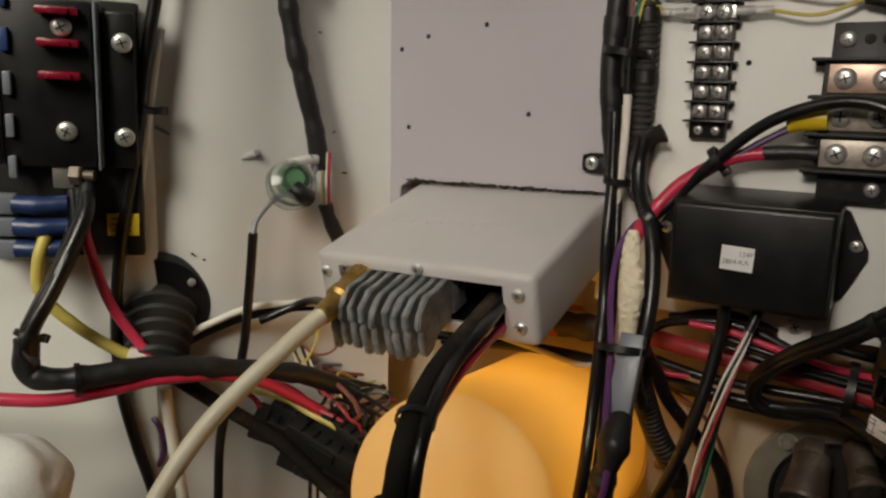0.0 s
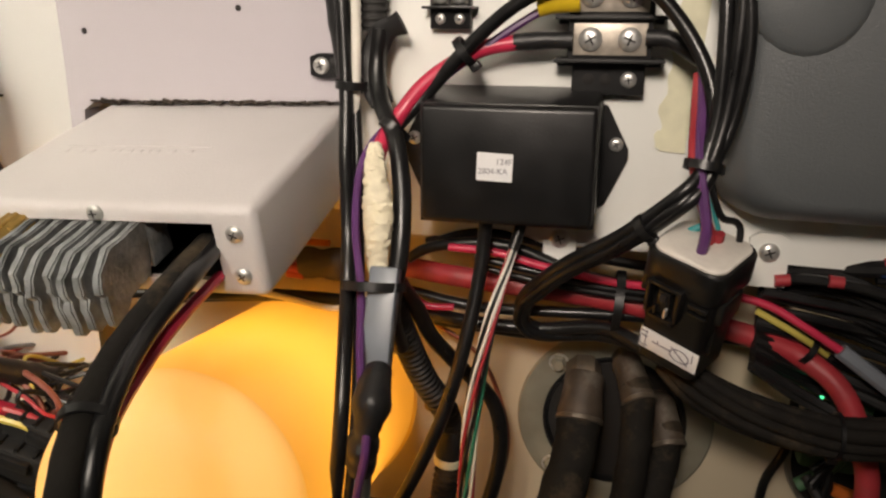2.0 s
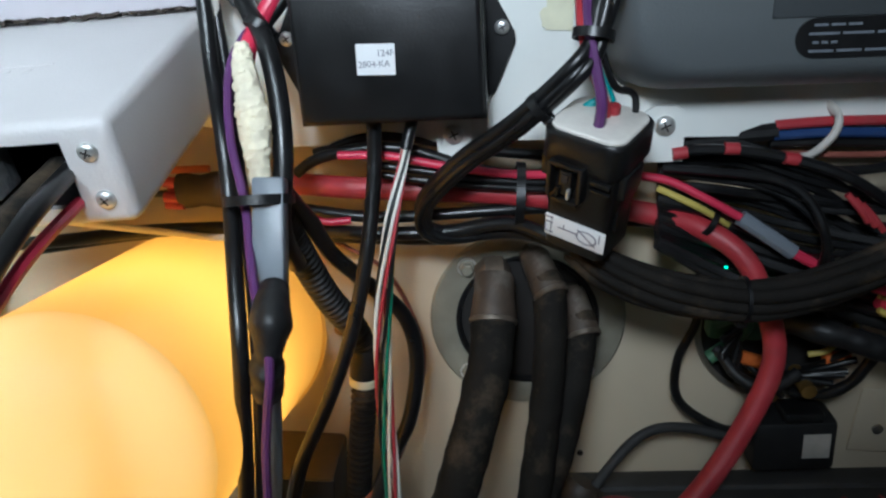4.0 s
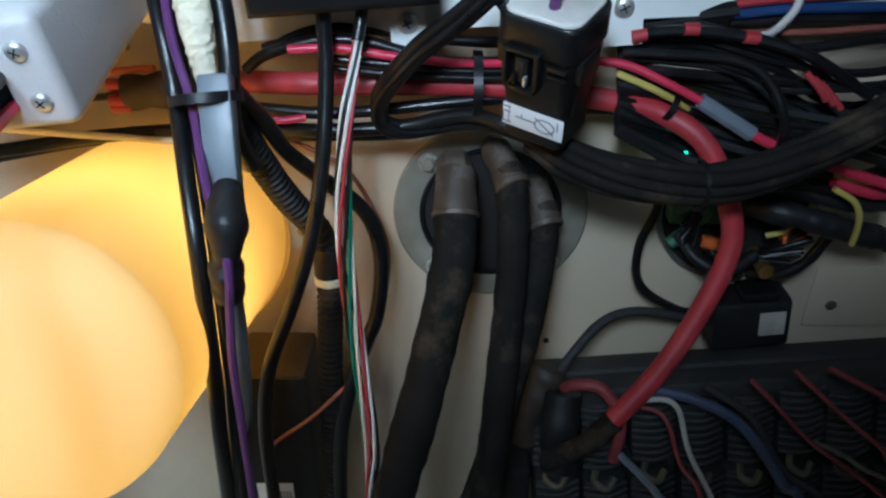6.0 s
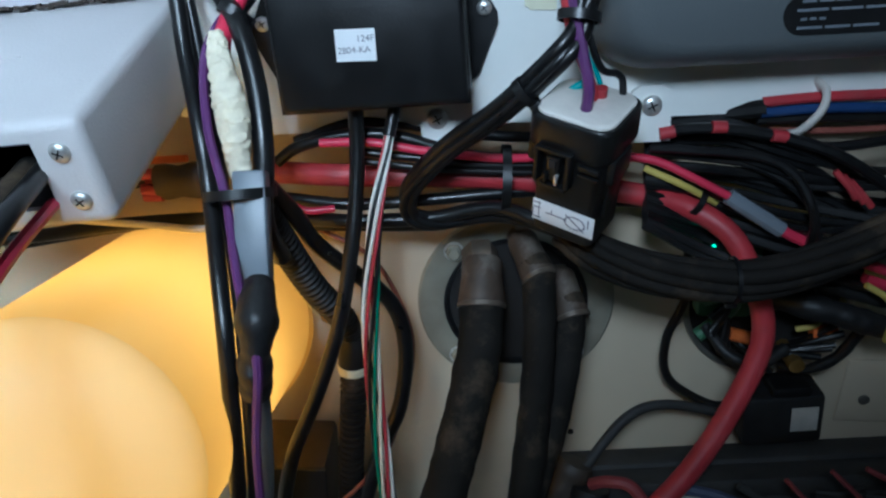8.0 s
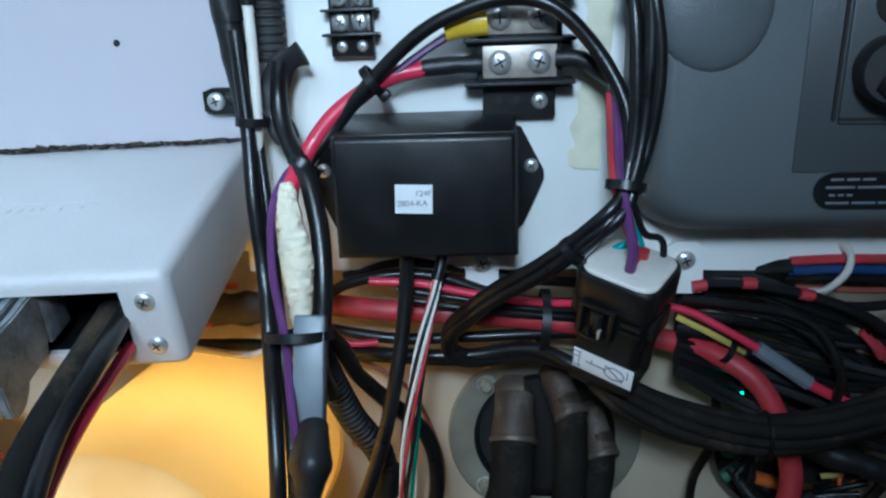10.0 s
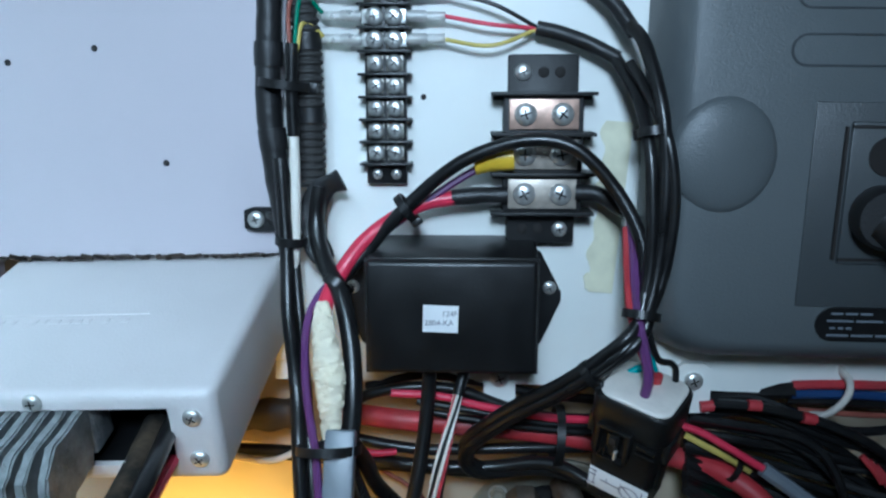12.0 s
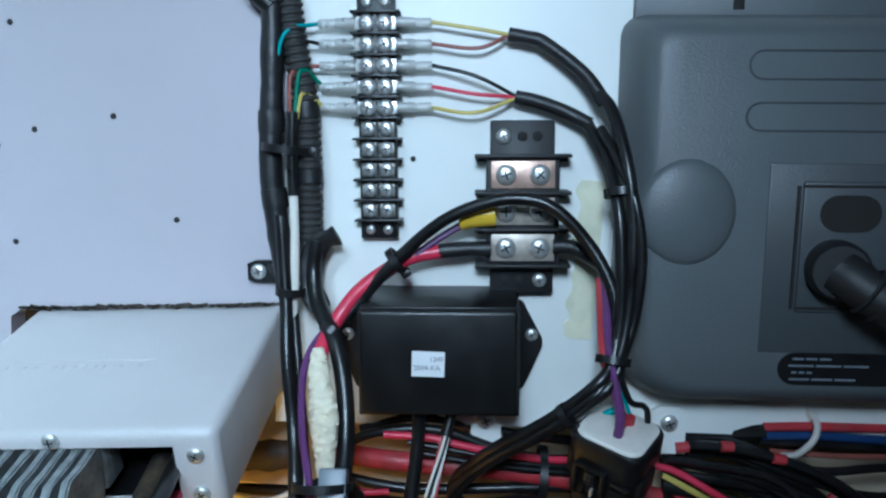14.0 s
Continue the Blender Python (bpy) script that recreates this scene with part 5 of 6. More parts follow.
cable("red_wire", [(-0.058, 0.020, 0.088), (-0.051, 0.018, 0.083), (-0.025, 0.012, 0.071), (-0.0095, 0.005, 0.047), (-0.0045, 0.000, 0.025), (-0.0095, -0.010, -0.003), (-0.020, -0.022, -0.026), (-0.042, -0.03, -0.048), (-0.062, -0.035, -0.062), (-0.07, -0.03, -0.075)], 0.0012, M_BRNW, "thin brown-red wire looping over the liner", "wire", seg=7)
for x, y, z in ((-0.0495, 0.0315, 0.040), (-0.052, 0.0315, 0.026)):
    b = thing("liner_bolt", pose(x, y, z), "small rusty bolt in the liner", "bolt", "liner bolts")
    part("head", lathe([(0.0035, 0), (0.0035, 0.0012), (0.0024, 0.0016), (0.0022, 0.003), (0, 0.0032)], 12, FRONT), M_BRASS, b)
t = thing("junction_box", pose(-0.0660, -0.006, -0.0855), "dark brown-black plastic box low on the liner", "junction box")
part("case", box((0, 0, 0), (0.038, 0.040, 0.116), 0.003), M_BROWN, t)
part("lid", box((0, -0.021, 0), (0.0395, 0.003, 0.118), 0.001), M_MATT, t)
lab = part("label", box((-0.004, -0.0229, -0.029), (0.020, 0.0004, 0.028)), M_LABEL, t, "grubby white label with bars")
for i in range(6):
    part("print", box((-0.0045 + 0.0017 * i, -0.0232, -0.027), (0.0008, 0.0003, 0.012)), M_INK, lab)

# ---------------------------------------------------------------- lower right: gland, module, fuse bank
t = thing("wire_gland", pose(0.176, 0.030, 0.040), "dark liner hole crowded with wire ends, green indicator lit", "cable gland")
# no real hole: a flat disc with the hole's shade as its colour
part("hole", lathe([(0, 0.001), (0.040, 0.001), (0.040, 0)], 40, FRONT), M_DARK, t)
part("ring", lathe([(0.039, 0.0), (0.039, 0.002), (0.0415, 0.002), (0.042, 0)], 40, FRONT), M_DULL, t)
part("green_block", box((-0.024, -0.006, 0.016), (0.028, 0.012, 0.040), 0.003), M_GRNP, t, "green plastic block")
part("green_loop", tube([(-0.036, -0.014, 0.008), (-0.030, -0.020, 0.014), (-0.022, -0.016, 0.008), (-0.026, -0.012, -0.004), (-0.036, -0.012, -0.014)], 0.0036), M_GRNP, t, "green plastic loop")
part("orange_end", tube([(-0.022, -0.016, -0.010), (-0.010, -0.016, -0.013)], 0.0036), M_ORANGE, t, "orange cable end")
part("orange_end", tube([(0.020, -0.014, -0.010), (0.032, -0.014, -0.009)], 0.0036), M_ORANGE, t, "orange cable end")
part("yellow_tie", tube([(0.010, -0.018, -0.006), (0.018, -0.020, -0.002), (0.024, -0.018, 0.004)], 0.0016), M_YELLOW, t)
part("yellow_tie", tube([(0.028, -0.010, 0.014), (0.034, -0.014, 0.004), (0.033, -0.010, -0.010)], 0.0015), M_YELLOW, t)
part("brass_stud", lathe([(0, 0.02), (0.004, 0.02), (0.004, 0.0), (0, 0)], 10, Matrix.Translation((0.012, -0.004, -0.024)) @ FRONT), M_BRASS, t)
for k in range(26):
    a = random.uniform(0, 6.28)
    part("wire_end", tube([(0.03 * math.cos(a), 0, 0.03 * math.sin(a)), (0.024 * math.cos(a + 0.5), -0.014, 0.022 * math.sin(a + 0.5)), (0.034 * math.cos(a + 1.2), -0.020, 0.03 * math.sin(a + 1.2))], 0.0018), M_CABLE, t)
for x, z, s in ((-0.049, 0.041, 0.0021), (-0.04, 0.043, 0.0015), (-0.019, 0.044, 0.0013)):
    part("indicator", lathe([(0, 0.0012), (s * 0.4, 0.0010), (s * 0.6, 0.0), (s * 0.6, -0.002)], 10, Matrix.Translation((x, -0.026, z)) @ FRONT), M_GLOW, t, "lit green indicator")
for pts, r, mat, label in (
        ([(0.169, 0.012, 0.052), (0.18, 0.0, 0.055), (0.196, -0.006, 0.053), (0.216, -0.006, 0.047), (0.24, 0.0, 0.039)], 0.0062, M_TAPE, "black taped loom leaving the gland"),
        ([(0.16, 0.015, 0.06), (0.176, 0.004, 0.068), (0.193, 0.0, 0.066), (0.214, -0.004, 0.061), (0.235, 0.0, 0.059)], 0.0046, M_MATT, "black loom leaving the gland"),
        ([(0.186, 0.02, 0.007), (0.195, 0.01, 0.012), (0.206, 0.006, 0.022), (0.213, 0.004, 0.038), (0.218, 0.004, 0.047)], 0.0028, M_CABLE, "black cable curling back to the gland"),
        ([(0.143, 0.018, 0.032), (0.152, 0.006, 0.023), (0.167, 0.004, 0.018), (0.182, 0.01, 0.024)], 0.0030, M_MATT, "black cable looping under the gland"),
        ([(0.2, -0.01, 0.075), (0.213, -0.01, 0.071), (0.229, -0.01, 0.068)], 0.0034, M_PINK, "red wire beyond the black bundle"),
        ([(0.199, -0.012, 0.079), (0.211, -0.012, 0.076), (0.227, -0.012, 0.074)], 0.0016, M_YELLOW, "yellow wire beyond the black bundle")):
    cable("gland_cable", pts, r, mat, label, "cable", seg=12, sub=12, lump=0.3)
cable("yellow_band", [(0.198, -0.016, 0.074), (0.208, -0.018, 0.068), (0.213, -0.017, 0.058), (0.216, -0.012, 0.043)], 0.0015, M_YELLOW, "yellow tie round the taped loom", "cable tie", seg=8)
cable("black_cable", [(0.090, 0.020, 0.098), (0.112, 0.020, 0.0955), (0.126, 0.018, 0.083), (0.130, 0.014, 0.052), (0.123, 0.013, 0.027), (0.127, 0.013, 0.003), (0.150, 0.012, -0.012), (0.165, 0.012, -0.011)], 0.0023, M_CABLE, "thin black cable looping down to the module")
cable("grey_cable", [(0.080, -0.012, -0.046), (0.086, -0.010, -0.033), (0.106, 0.002, -0.0135), (0.128, 0.008, -0.010), (0.165, 0.010, -0.018)], 0.0027, M_DUSTBLACK, "dusty grey cable from the module to the fuse bank")
t = thing("black_module", pose(0.187, 0.016, -0.0175, 0, -6, 0), "small black module with a grey square label", "module")
part("case", box((0, 0, 0), (0.042, 0.022, 0.030), 0.003), M_MATT, t)
part("cap", box((0.004, -0.002, 0.0165), (0.020, 0.016, 0.007), 0.002), M_BLACK, t)
part("label", box((0.0105, -0.0112, 0.001), (0.0135, 0.0004, 0.0145)), M_DUSTWHITE, t, "grey label")
t = thing("liner_hatch", pose(0.262, 0.0315, -0.015), "shallow moulded cover in the liner", "cover")
part("plate", box((0, -0.001, 0), (0.07, 0.002, 0.04), 0.004), M_LOW, t)
part("screw", lathe([(0.003, 0), (0.003, 0.001), (0, 0.002)], 12, Matrix.Translation((-0.022, -0.002, -0.005)) @ FRONT), M_DULL, t)
h = part("screw_hole", lathe([(0, 0.0004), (0.0018, 0.0006), (0.0018, -0.001)], 10), M_DARK, wl2)
h.matrix_basis = Matrix.Translation((0.0825, 0.032, -0.0475)) @ FRONT


def fuse_bank():
    t = thing("fuse_bank", pose(0.175, -0.016, -0.094, -14, -5, 0), "dusty black fuse bank with ribbed holders in two rows", "fuse bank")
    part("base", box((0, 0.010, 0.0), (0.205, 0.020, 0.120), 0.003), M_DUSTBLACK, t)
    part("top_rail", box((0, -0.002, 0.052), (0.205, 0.030, 0.010), 0.002), M_DUSTBLACK, t)
    for row in range(2):
        for i in range(8):
            x = -0.089 + 0.0255 * i + random.uniform(-0.0012, 0.0012)
            z = 0.030 - 0.048 * row + random.uniform(-0.0022, 0.0022)
            holder = part("fuse_holder", box((x, -0.006, z), (0.0235, 0.022, 0.040), 0.003), M_DUSTBLACK, t)
            for k in range(9):
                part("rib", tube([(x - 0.0112, -0.0165, z - 0.017 + 0.0042 * k), (x, -0.0205, z - 0.0165 + 0.0042 * k), (x + 0.0112, -0.0165, z - 0.015 + 0.0042 * k)], 0.0015, seg=6, sub=3), M_DUSTBLACK, holder)
            part("clip", tube([(x - 0.004, -0.014, z - 0.021), (x - 0.006, -0.020, z - 0.025), (x, -0.023, z - 0.028), (x + 0.005, -0.019, z - 0.024)], 0.0020, seg=8), M_CLIP if (i + row) % 3 else M_RUST, holder, "dull yellow terminal clip")
    return t


fuse_bank()
for pts, r, mat, label in (
        ([(0.171, -0.040, -0.016), (0.186, -0.046, -0.030), (0.203, -0.050, -0.047), (0.245, -0.066, -0.076), (0.27, -0.08, -0.12), (0.28, -0.08, -0.258)], 0.0012, M_DUSTRED, "red wire across the fuse bank"),
        ([(0.192, -0.038, -0.012), (0.216, -0.048, -0.032), (0.241, -0.058, -0.052), (0.27, -0.07, -0.09), (0.29, -0.07, -0.258)], 0.0012, M_DUSTRED, "red wire across the fuse bank"),
        ([(0.209, -0.036, -0.012), (0.238, -0.048, -0.024), (0.27, -0.06, -0.05), (0.31, -0.06, -0.258)], 0.0014, M_DUSTRED, "red wire across the fuse bank"),
        ([(0.084, -0.030, -0.030), (0.090, -0.036, -0.023), (0.101, -0.040, -0.023), (0.110, -0.046, -0.038), (0.108, -0.05, -0.06)], 0.0030, M_DUSTRED, "red jumper on the fuse bank"),
        ([(0.113, -0.040, -0.030), (0.134, -0.046, -0.026), (0.143, -0.054, -0.050), (0.159, -0.066, -0.080), (0.18, -0.075, -0.14), (0.19, -0.07, -0.258)], 0.0014, M_DUSTWHITE, "thin white wire across the fuse bank"),
        ([(0.113, -0.038, -0.034), (0.130, -0.046, -0.034), (0.139, -0.056, -0.056), (0.152, -0.067, -0.086), (0.165, -0.07, -0.258)], 0.0012, M_DUSTRED, "thin red wire across the fuse bank"),
        ([(0.125, -0.036, -0.026), (0.145, -0.042, -0.027), (0.167, -0.050, -0.036), (0.189, -0.060, -0.064), (0.198, -0.068, -0.085), (0.21, -0.07, -0.258)], 0.0028, M_DUSTBLUE, "dull blue cable across the fuse bank"),
        ([(0.150, -0.040, -0.020), (0.172, -0.046, -0.034), (0.19, -0.056, -0.060), (0.215, -0.068, -0.09), (0.23, -0.07, -0.258)], 0.0020, M_DUSTBLACK, "black wire across the fuse bank"),
        ([(0.205, -0.048, -0.048), (0.225, -0.056, -0.056), (0.25, -0.066, -0.085), (0.26, -0.07, -0.258)], 0.0012, M_CLIP, "yellow-green wire across the fuse bank"),
        ([(0.110, -0.050, -0.055), (0.130, -0.058, -0.075), (0.140, -0.062, -0.10), (0.15, -0.06, -0.258)], 0.0020, M_GREYW, "grey wire across the fuse bank")):
    cable("fuse_wire", pts, r, mat, label, "wire", seg=9)
t = thing("battery_stud", pose(0.073, -0.012, -0.058), "greasy black and brown stud cover at the fuse bank's end", "terminal cover")
part("cover", tube([(0.006, 0, 0.026), (0.0, -0.004, 0.012), (-0.006, -0.006, -0.004), (-0.004, -0.004, -0.016)], 0.0095, lump=0.3), M_BROWN, t)
part("boot", tube([(0.012, -0.012, 0.020), (0.010, -0.020, 0.0), (0.012, -0.024, -0.02)], 0.010, lump=0.25), M_MATT, t)
part("block", box((-0.016, 0.0, -0.062), (0.028, 0.034, 0.060), 0.003), M_MATT, t)

# ---------------------------------------------------------------- the slanting left side
U = Vector((-0.7071, -0.7071, 0))   # along the wall, away from the corner
N = Vector((0.7071, -0.7071, 0))    # out of the wall, into the room
LW = Matrix((-U, -N, Vector((0, 0, 1)))).transposed().to_4x4()


def lw(x, y, z):
    """A pose at a place on the left wall: x along it towards the corner, y into it, z up."""
    return Matrix.Translation((x, y, z)) @ LW


def fuse_panel():
    t = thing("fuse_box", lw(-0.362, -0.150, 0.205), "black blade-fuse panel with red fuses and steel studs", "fuse box")
    part("board", box((0, 0.004, 0), (0.082, 0.008, 0.142), 0.0015), M_MATT, t)
    part("fuse_carrier", box((-0.004, -0.004, 0.026), (0.046, 0.014, 0.088), 0.002), M_BLACK, t)
    part("side_rail", box((0.032, -0.003, 0.024), (0.016, 0.010, 0.084), 0.002), M_BLACK, t)
    for x in (0.0215, -0.0295):
        part("divider", box((x, -0.009, 0.026), (0.0012, 0.014, 0.088), 0.0004), M_GREYW, t)
    for z in (0.064, 0.048, 0.0315):
        f = part("fuse", box((0.004, -0.014, z), (0.020, 0.010, 0.0042), 0.001), M_REDF, t, "red blade fuse")
        part("fuse_top", box((0.004, -0.0195, z), (0.012, 0.002, 0.003), 0.0005), M_REDF, f)
    for x, z in ((0.005, 0.056), (0.034, 0.050), (0.005, 0.002), (0.034, 0.000)):
        screw(t, x, -0.011, z, 0.0052, random.uniform(0, 1.5))
    part("stud_plate", box((0.004, -0.004, -0.022), (0.016, 0.010, 0.016), 0.001), M_DULL, t, "steel plate")
    part("stud_nut", lathe([(0.0058, 0), (0.0058, 0.005), (0.0048, 0.006), (0, 0.006)], 6, along((0.006, -0.009, -0.022), (0.03, -0.014, -0.022))), M_RUST, t)
    part("stud", lathe([(0, 0), (0.003, 0), (0.003, 0.012), (0, 0.012)], 12, along((0.006, -0.009, -0.022), (0.03, -0.014, -0.022))), M_RUST, t)
    for k in range(3):
        z = -0.0385 - 0.0125 * k
        part("crimp", box((-0.030, -0.010, z), (0.016, 0.010, 0.0105), 0.0015), M_GREYW, t, "grey crimp")
        part("blue_sleeve", tube([(-0.023, -0.012, z), (-0.010, -0.014, z), (0.004, -0.013, z + 0.001)], 0.0052, lump=0.12), M_BCRIMP, t, "blue connector sleeve")
    lab = part("label", box((0.030, -0.0010, -0.052), (0.017, 0.0008, 0.013)), M_YCRIMP, t, "yellow warning label")
    for k in range(3):
        part("print", box((0.029, -0.0016, -0.0482 - 0.0036 * k), (0.011, 0.0003, 0.0010)), M_INK, lab)
    for k in range(5):
        part("strip_link", box((-0.022, -0.012, 0.070 - 0.022 * k), (0.004, 0.004, 0.012), 0.0008), M_BLUE if k < 2 else M_GREYW, t)
    return t


fuse_panel()
for z, k in ((0.262, 0), (0.239, 1)):
    cable("red_wire", [(-0.430, -0.235, z + 0.004), (-0.40, -0.20, z + 0.002), (-0.372, -0.185, z)], 0.0022, M_PINK, "red wire plugged into the fuse panel", "wire")
# white batten that carries the fuse panel
bm = bmesh.new()
prev = None
for j in range(34):
    z = 0.42 - 0.68 * j / 33
    swell = 0.012 * math.exp(-((z - 0.02) / 0.10) ** 2)
    ring = []
    for u, n in ((-0.16, 0.012), (0.018 + swell * 0.6, 0.013 + swell), (0.0235 + swell * 0.6, 0.009 + swell), (0.0245 + swell * 0.6, 0.0), (-0.16, 0.0)):
        ring.append(bm.verts.new(Vector((-0.355, -0.127, z)) - U * u + N * (n - 0.011)))
    if prev:
        for i in range(5):
            bm.faces.new((prev[i], prev[(i + 1) % 5], ring[(i + 1) % 5], ring[i]))
    else:
        bm.faces.new(ring)
    prev = ring
bm.faces.new(prev[::-1])
solid("panel_batten", bm, M_WALL, "white moulded batten on the hull side", "trim", kind="structure")
# ribbed rubber grommet; a black domed disc carries the shade of its hole
t = thing("rubber_bellows", lw(-0.344, -0.102, 0.099), "grey ribbed rubber bellows in a dark round hole", "bellows")
part("hole", lathe([(0, 0.014), (0.030, 0.013), (0.033, 0.008), (0.033, 0.0)], 36, FRONT), M_BLACK, t)
axis = along((0.001, -0.006, -0.001), (0.002, -0.06, -0.034))
prof = []
for k in range(5):
    prof += [(0.0170 - 0.0013 * k, 0.004 + 0.009 * k), (0.0225 - 0.0013 * k, 0.0070 + 0.009 * k), (0.0218 - 0.0013 * k, 0.0095 + 0.009 * k), (0.0170 - 0.0013 * k, 0.0120 + 0.009 * k)]
part("folds", lathe([(0.018, -0.006)] + prof + [(0.0, 0.049)], 30, axis), M_BELLOW, t)
part("rivet", lathe([(0, 0.003), (0.0022, 0.002), (0.0026, 0)], 12, Matrix.Translation((0.020, -0.014, 0.016)) @ FRONT), M_STEEL, t)
# small chips and scuffs in the gelcoat
for k in range(14):
    u, z = random.uniform(0.03, 0.13), random.uniform(0.12, 0.33)
    base = Vector((-0.222 - 0.04 * (z + 0.26) / 0.86, 0.0, z)) + U * u
    bulge = 0.010 * math.exp(-((u - 0.125) / 0.03) ** 2) - 0.006 * math.exp(-((u - 0.06) / 0.03) ** 2)
    c = part("chip", box((0, 0, 0), (random.uniform(0.0008, 0.004), 0.0012, random.uniform(0.0006, 0.0016)), 0.0002), M_GREYW if k % 3 else M_BROWN, wleft)
    c.matrix_basis = Matrix.Translation(base + N * (bulge + 0.0002)) @ LW @ pose(0, 0, 0, 0, random.uniform(-60, 60), 0)
# loom and clear plug on the wall
cable("taped_loom", [(-0.292, -0.057, 0.34), (-0.2881, -0.0544, 0.2944), (-0.2841, -0.0517, 0.2663), (-0.2782, -0.0473, 0.2374), (-0.2726, -0.0428, 0.2108), (-0.2691, -0.0405, 0.1866)], 0.0058, M_TAPE, "taped black loom coming down the hull side", "cable loom", seg=14, sub=12, lump=0.22)
t = thing("clear_splice_cup", lw(-0.2840, -0.0530, 0.1733) @ Matrix.Scale(1.12, 4), "clear plastic splice cup with green gel inside", "splice")
part("cup", lathe([(0.004, 0.0), (0.0125, 0.002), (0.0140, 0.008), (0.0125, 0.015), (0.008, 0.018)], 26, pose(0, -0.002, 0, 60, 18, 0)), M_GLASSY, t, "clear plastic cup")
part("gel", lathe([(0, 0.003), (0.008, 0.003), (0.0085, 0.009), (0.005, 0.013), (0, 0.013)], 18, pose(0.001, -0.003, 0.003, 60, 18, 0)), M_GRNP, t, "green gel")
part("wire_nut", tube([(0.002, -0.016, 0.004), (0.006, -0.018, 0.001), (0.010, -0.015, -0.002)], 0.0048), M_BLACK, t)
part("lip", tube([(0.000, -0.006, 0.015), (0.008, -0.008, 0.018), (0.015, -0.006, 0.018)], 0.0026), M_CLEAR, t)
for k, (mat, label) in enumerate(((M_YELLOW, "yellow wire below the taped loom"), (M_GREYW, "grey wire below the taped loom"), (M_WHITE, "white wire below the taped loom"), (M_RED, "red wire below the taped loom"))):
    cable("wire", [(-0.266 + 0.001 * k, -0.040, 0.198), (-0.2665 + 0.0015 * k, -0.041, 0.183), (-0.2655 + 0.0012 * k, -0.040, 0.166), (-0.263, -0.036, 0.148)], 0.0011, mat, label, "wire", seg=7)
cable("tape_wrap", [(-0.2655, -0.039, 0.165), (-0.2625, -0.037, 0.154), (-0.259, -0.032, 0.142)], 0.0046, M_TAPE, "black tape round the wires", "tape", lump=0.2)
cable("grey_wire", [(-0.268, -0.046, 0.192), (-0.268, -0.049, 0.183), (-0.273, -0.056, 0.175), (-0.280, -0.067, 0.171), (-0.2845, -0.079, 0.158), (-0.282, -0.085, 0.148)], 0.0015, M_GREYW, "grey wire from the splice cup", "wire", seg=8)
cable("black_cable", [(-0.282, -0.085, 0.151), (-0.284, -0.086, 0.113), (-0.287, -0.089, 0.069), (-0.288, -0.104, 0.029), (-0.283, -0.112, -0.013), (-0.28, -0.115, -0.08), (-0.28, -0.12, -0.258)], 0.0029, M_CABLE, "black cable hanging from the splice cup")
cable("white_cable", [(-0.318, -0.101, 0.083), (-0.308, -0.094, 0.090), (-0.293, -0.078, 0.099), (-0.276, -0.062, 0.1025), (-0.250, -0.040, 0.1025), (-0.23, -0.02, 0.10)], 0.0024, M_WHITE, "white cable crossing behind the radio")
cable("black_cable", [(-0.322, -0.104, 0.075), (-0.314, -0.094, 0.082), (-0.296, -0.076, 0.0925), (-0.275, -0.054, 0.0980), (-0.250, -0.034, 0.098), (-0.225, -0.01, 0.092)], 0.0030, M_CABLE, "black cable crossing behind the radio")
cable("caulk_line", [(-0.342, -0.104, 0.208), (-0.334, -0.096, 0.200), (-0.331, -0.092, 0.180), (-0.325, -0.086, 0.141), (-0.315, -0.076, 0.095)], 0.0011, M_GREYW, "thin grey wire clipped on the hull side", "wire", seg=6)
t = thing("wall_tag", lw(-0.306, -0.068, 0.192), "small clear vial lying on the hull side", "tag")
part("vial", tube([(-0.006, -0.002, -0.002), (0.006, -0.002, 0.002)], 0.0022), M_CLEAR, t)
part("cap", tube([(0.006, -0.002, 0.002), (0.0085, -0.002, 0.0028)], 0.0024), M_INK, t)
t = thing("loom_bracket", lw(-0.287, -0.047, 0.300), "rusty steel clip on the hull side", "clip")
part("strap", box((0, -0.002, 0), (0.022, 0.004, 0.014), 0.001), M_BROWN, t)
# harness of the fuse panel
HARN = [(-0.350, -0.148, 0.176), (-0.337, -0.158, 0.162), (-0.333, -0.178, 0.131), (-0.335, -0.194, 0.104), (-0.333, -0.194, 0.084), (-0.316, -0.176, 0.081), (-0.298, -0.143, 0.081), (-0.274, -0.105, 0.073), (-0.255, -0.070, 0.063), (-0.235, -0.04, 0.045)]
t = thing("taped_harness", Matrix.Translation(HARN[3]), "black taped harness looping below the fuse panel", "cable loom")
loc = [Vector(p) - Vector(HARN[3]) for p in HARN]
for k in range(5):
    a = 1.2566 * k
    strand = [p + Vector((0.0035 * math.cos(a + 0.5 * i), 0.002 * math.sin(a), 0.0032 * math.sin(a + 0.5 * i))) * (1.5 - 0.25 * i) for i, p in enumerate(loc[:5])]
    part("strand", tube(strand, 0.0040, lump=0.1), (M_CABLE, M_TAPE)[k % 2], t)
part("tape_wrap", tube(loc[3:], 0.0064, seg=16, sub=14, lump=0.22), M_TAPE, t, "crumpled black tape")
part("tape_tail", tube([loc[3] + Vector((0.004, -0.004, -0.006)), loc[3] + Vector((0.014, -0.006, -0.007)), loc[3] + Vector((0.017, -0.006, -0.005))], 0.0026, flat=0.4, lump=0.2), M_TAPE, t)
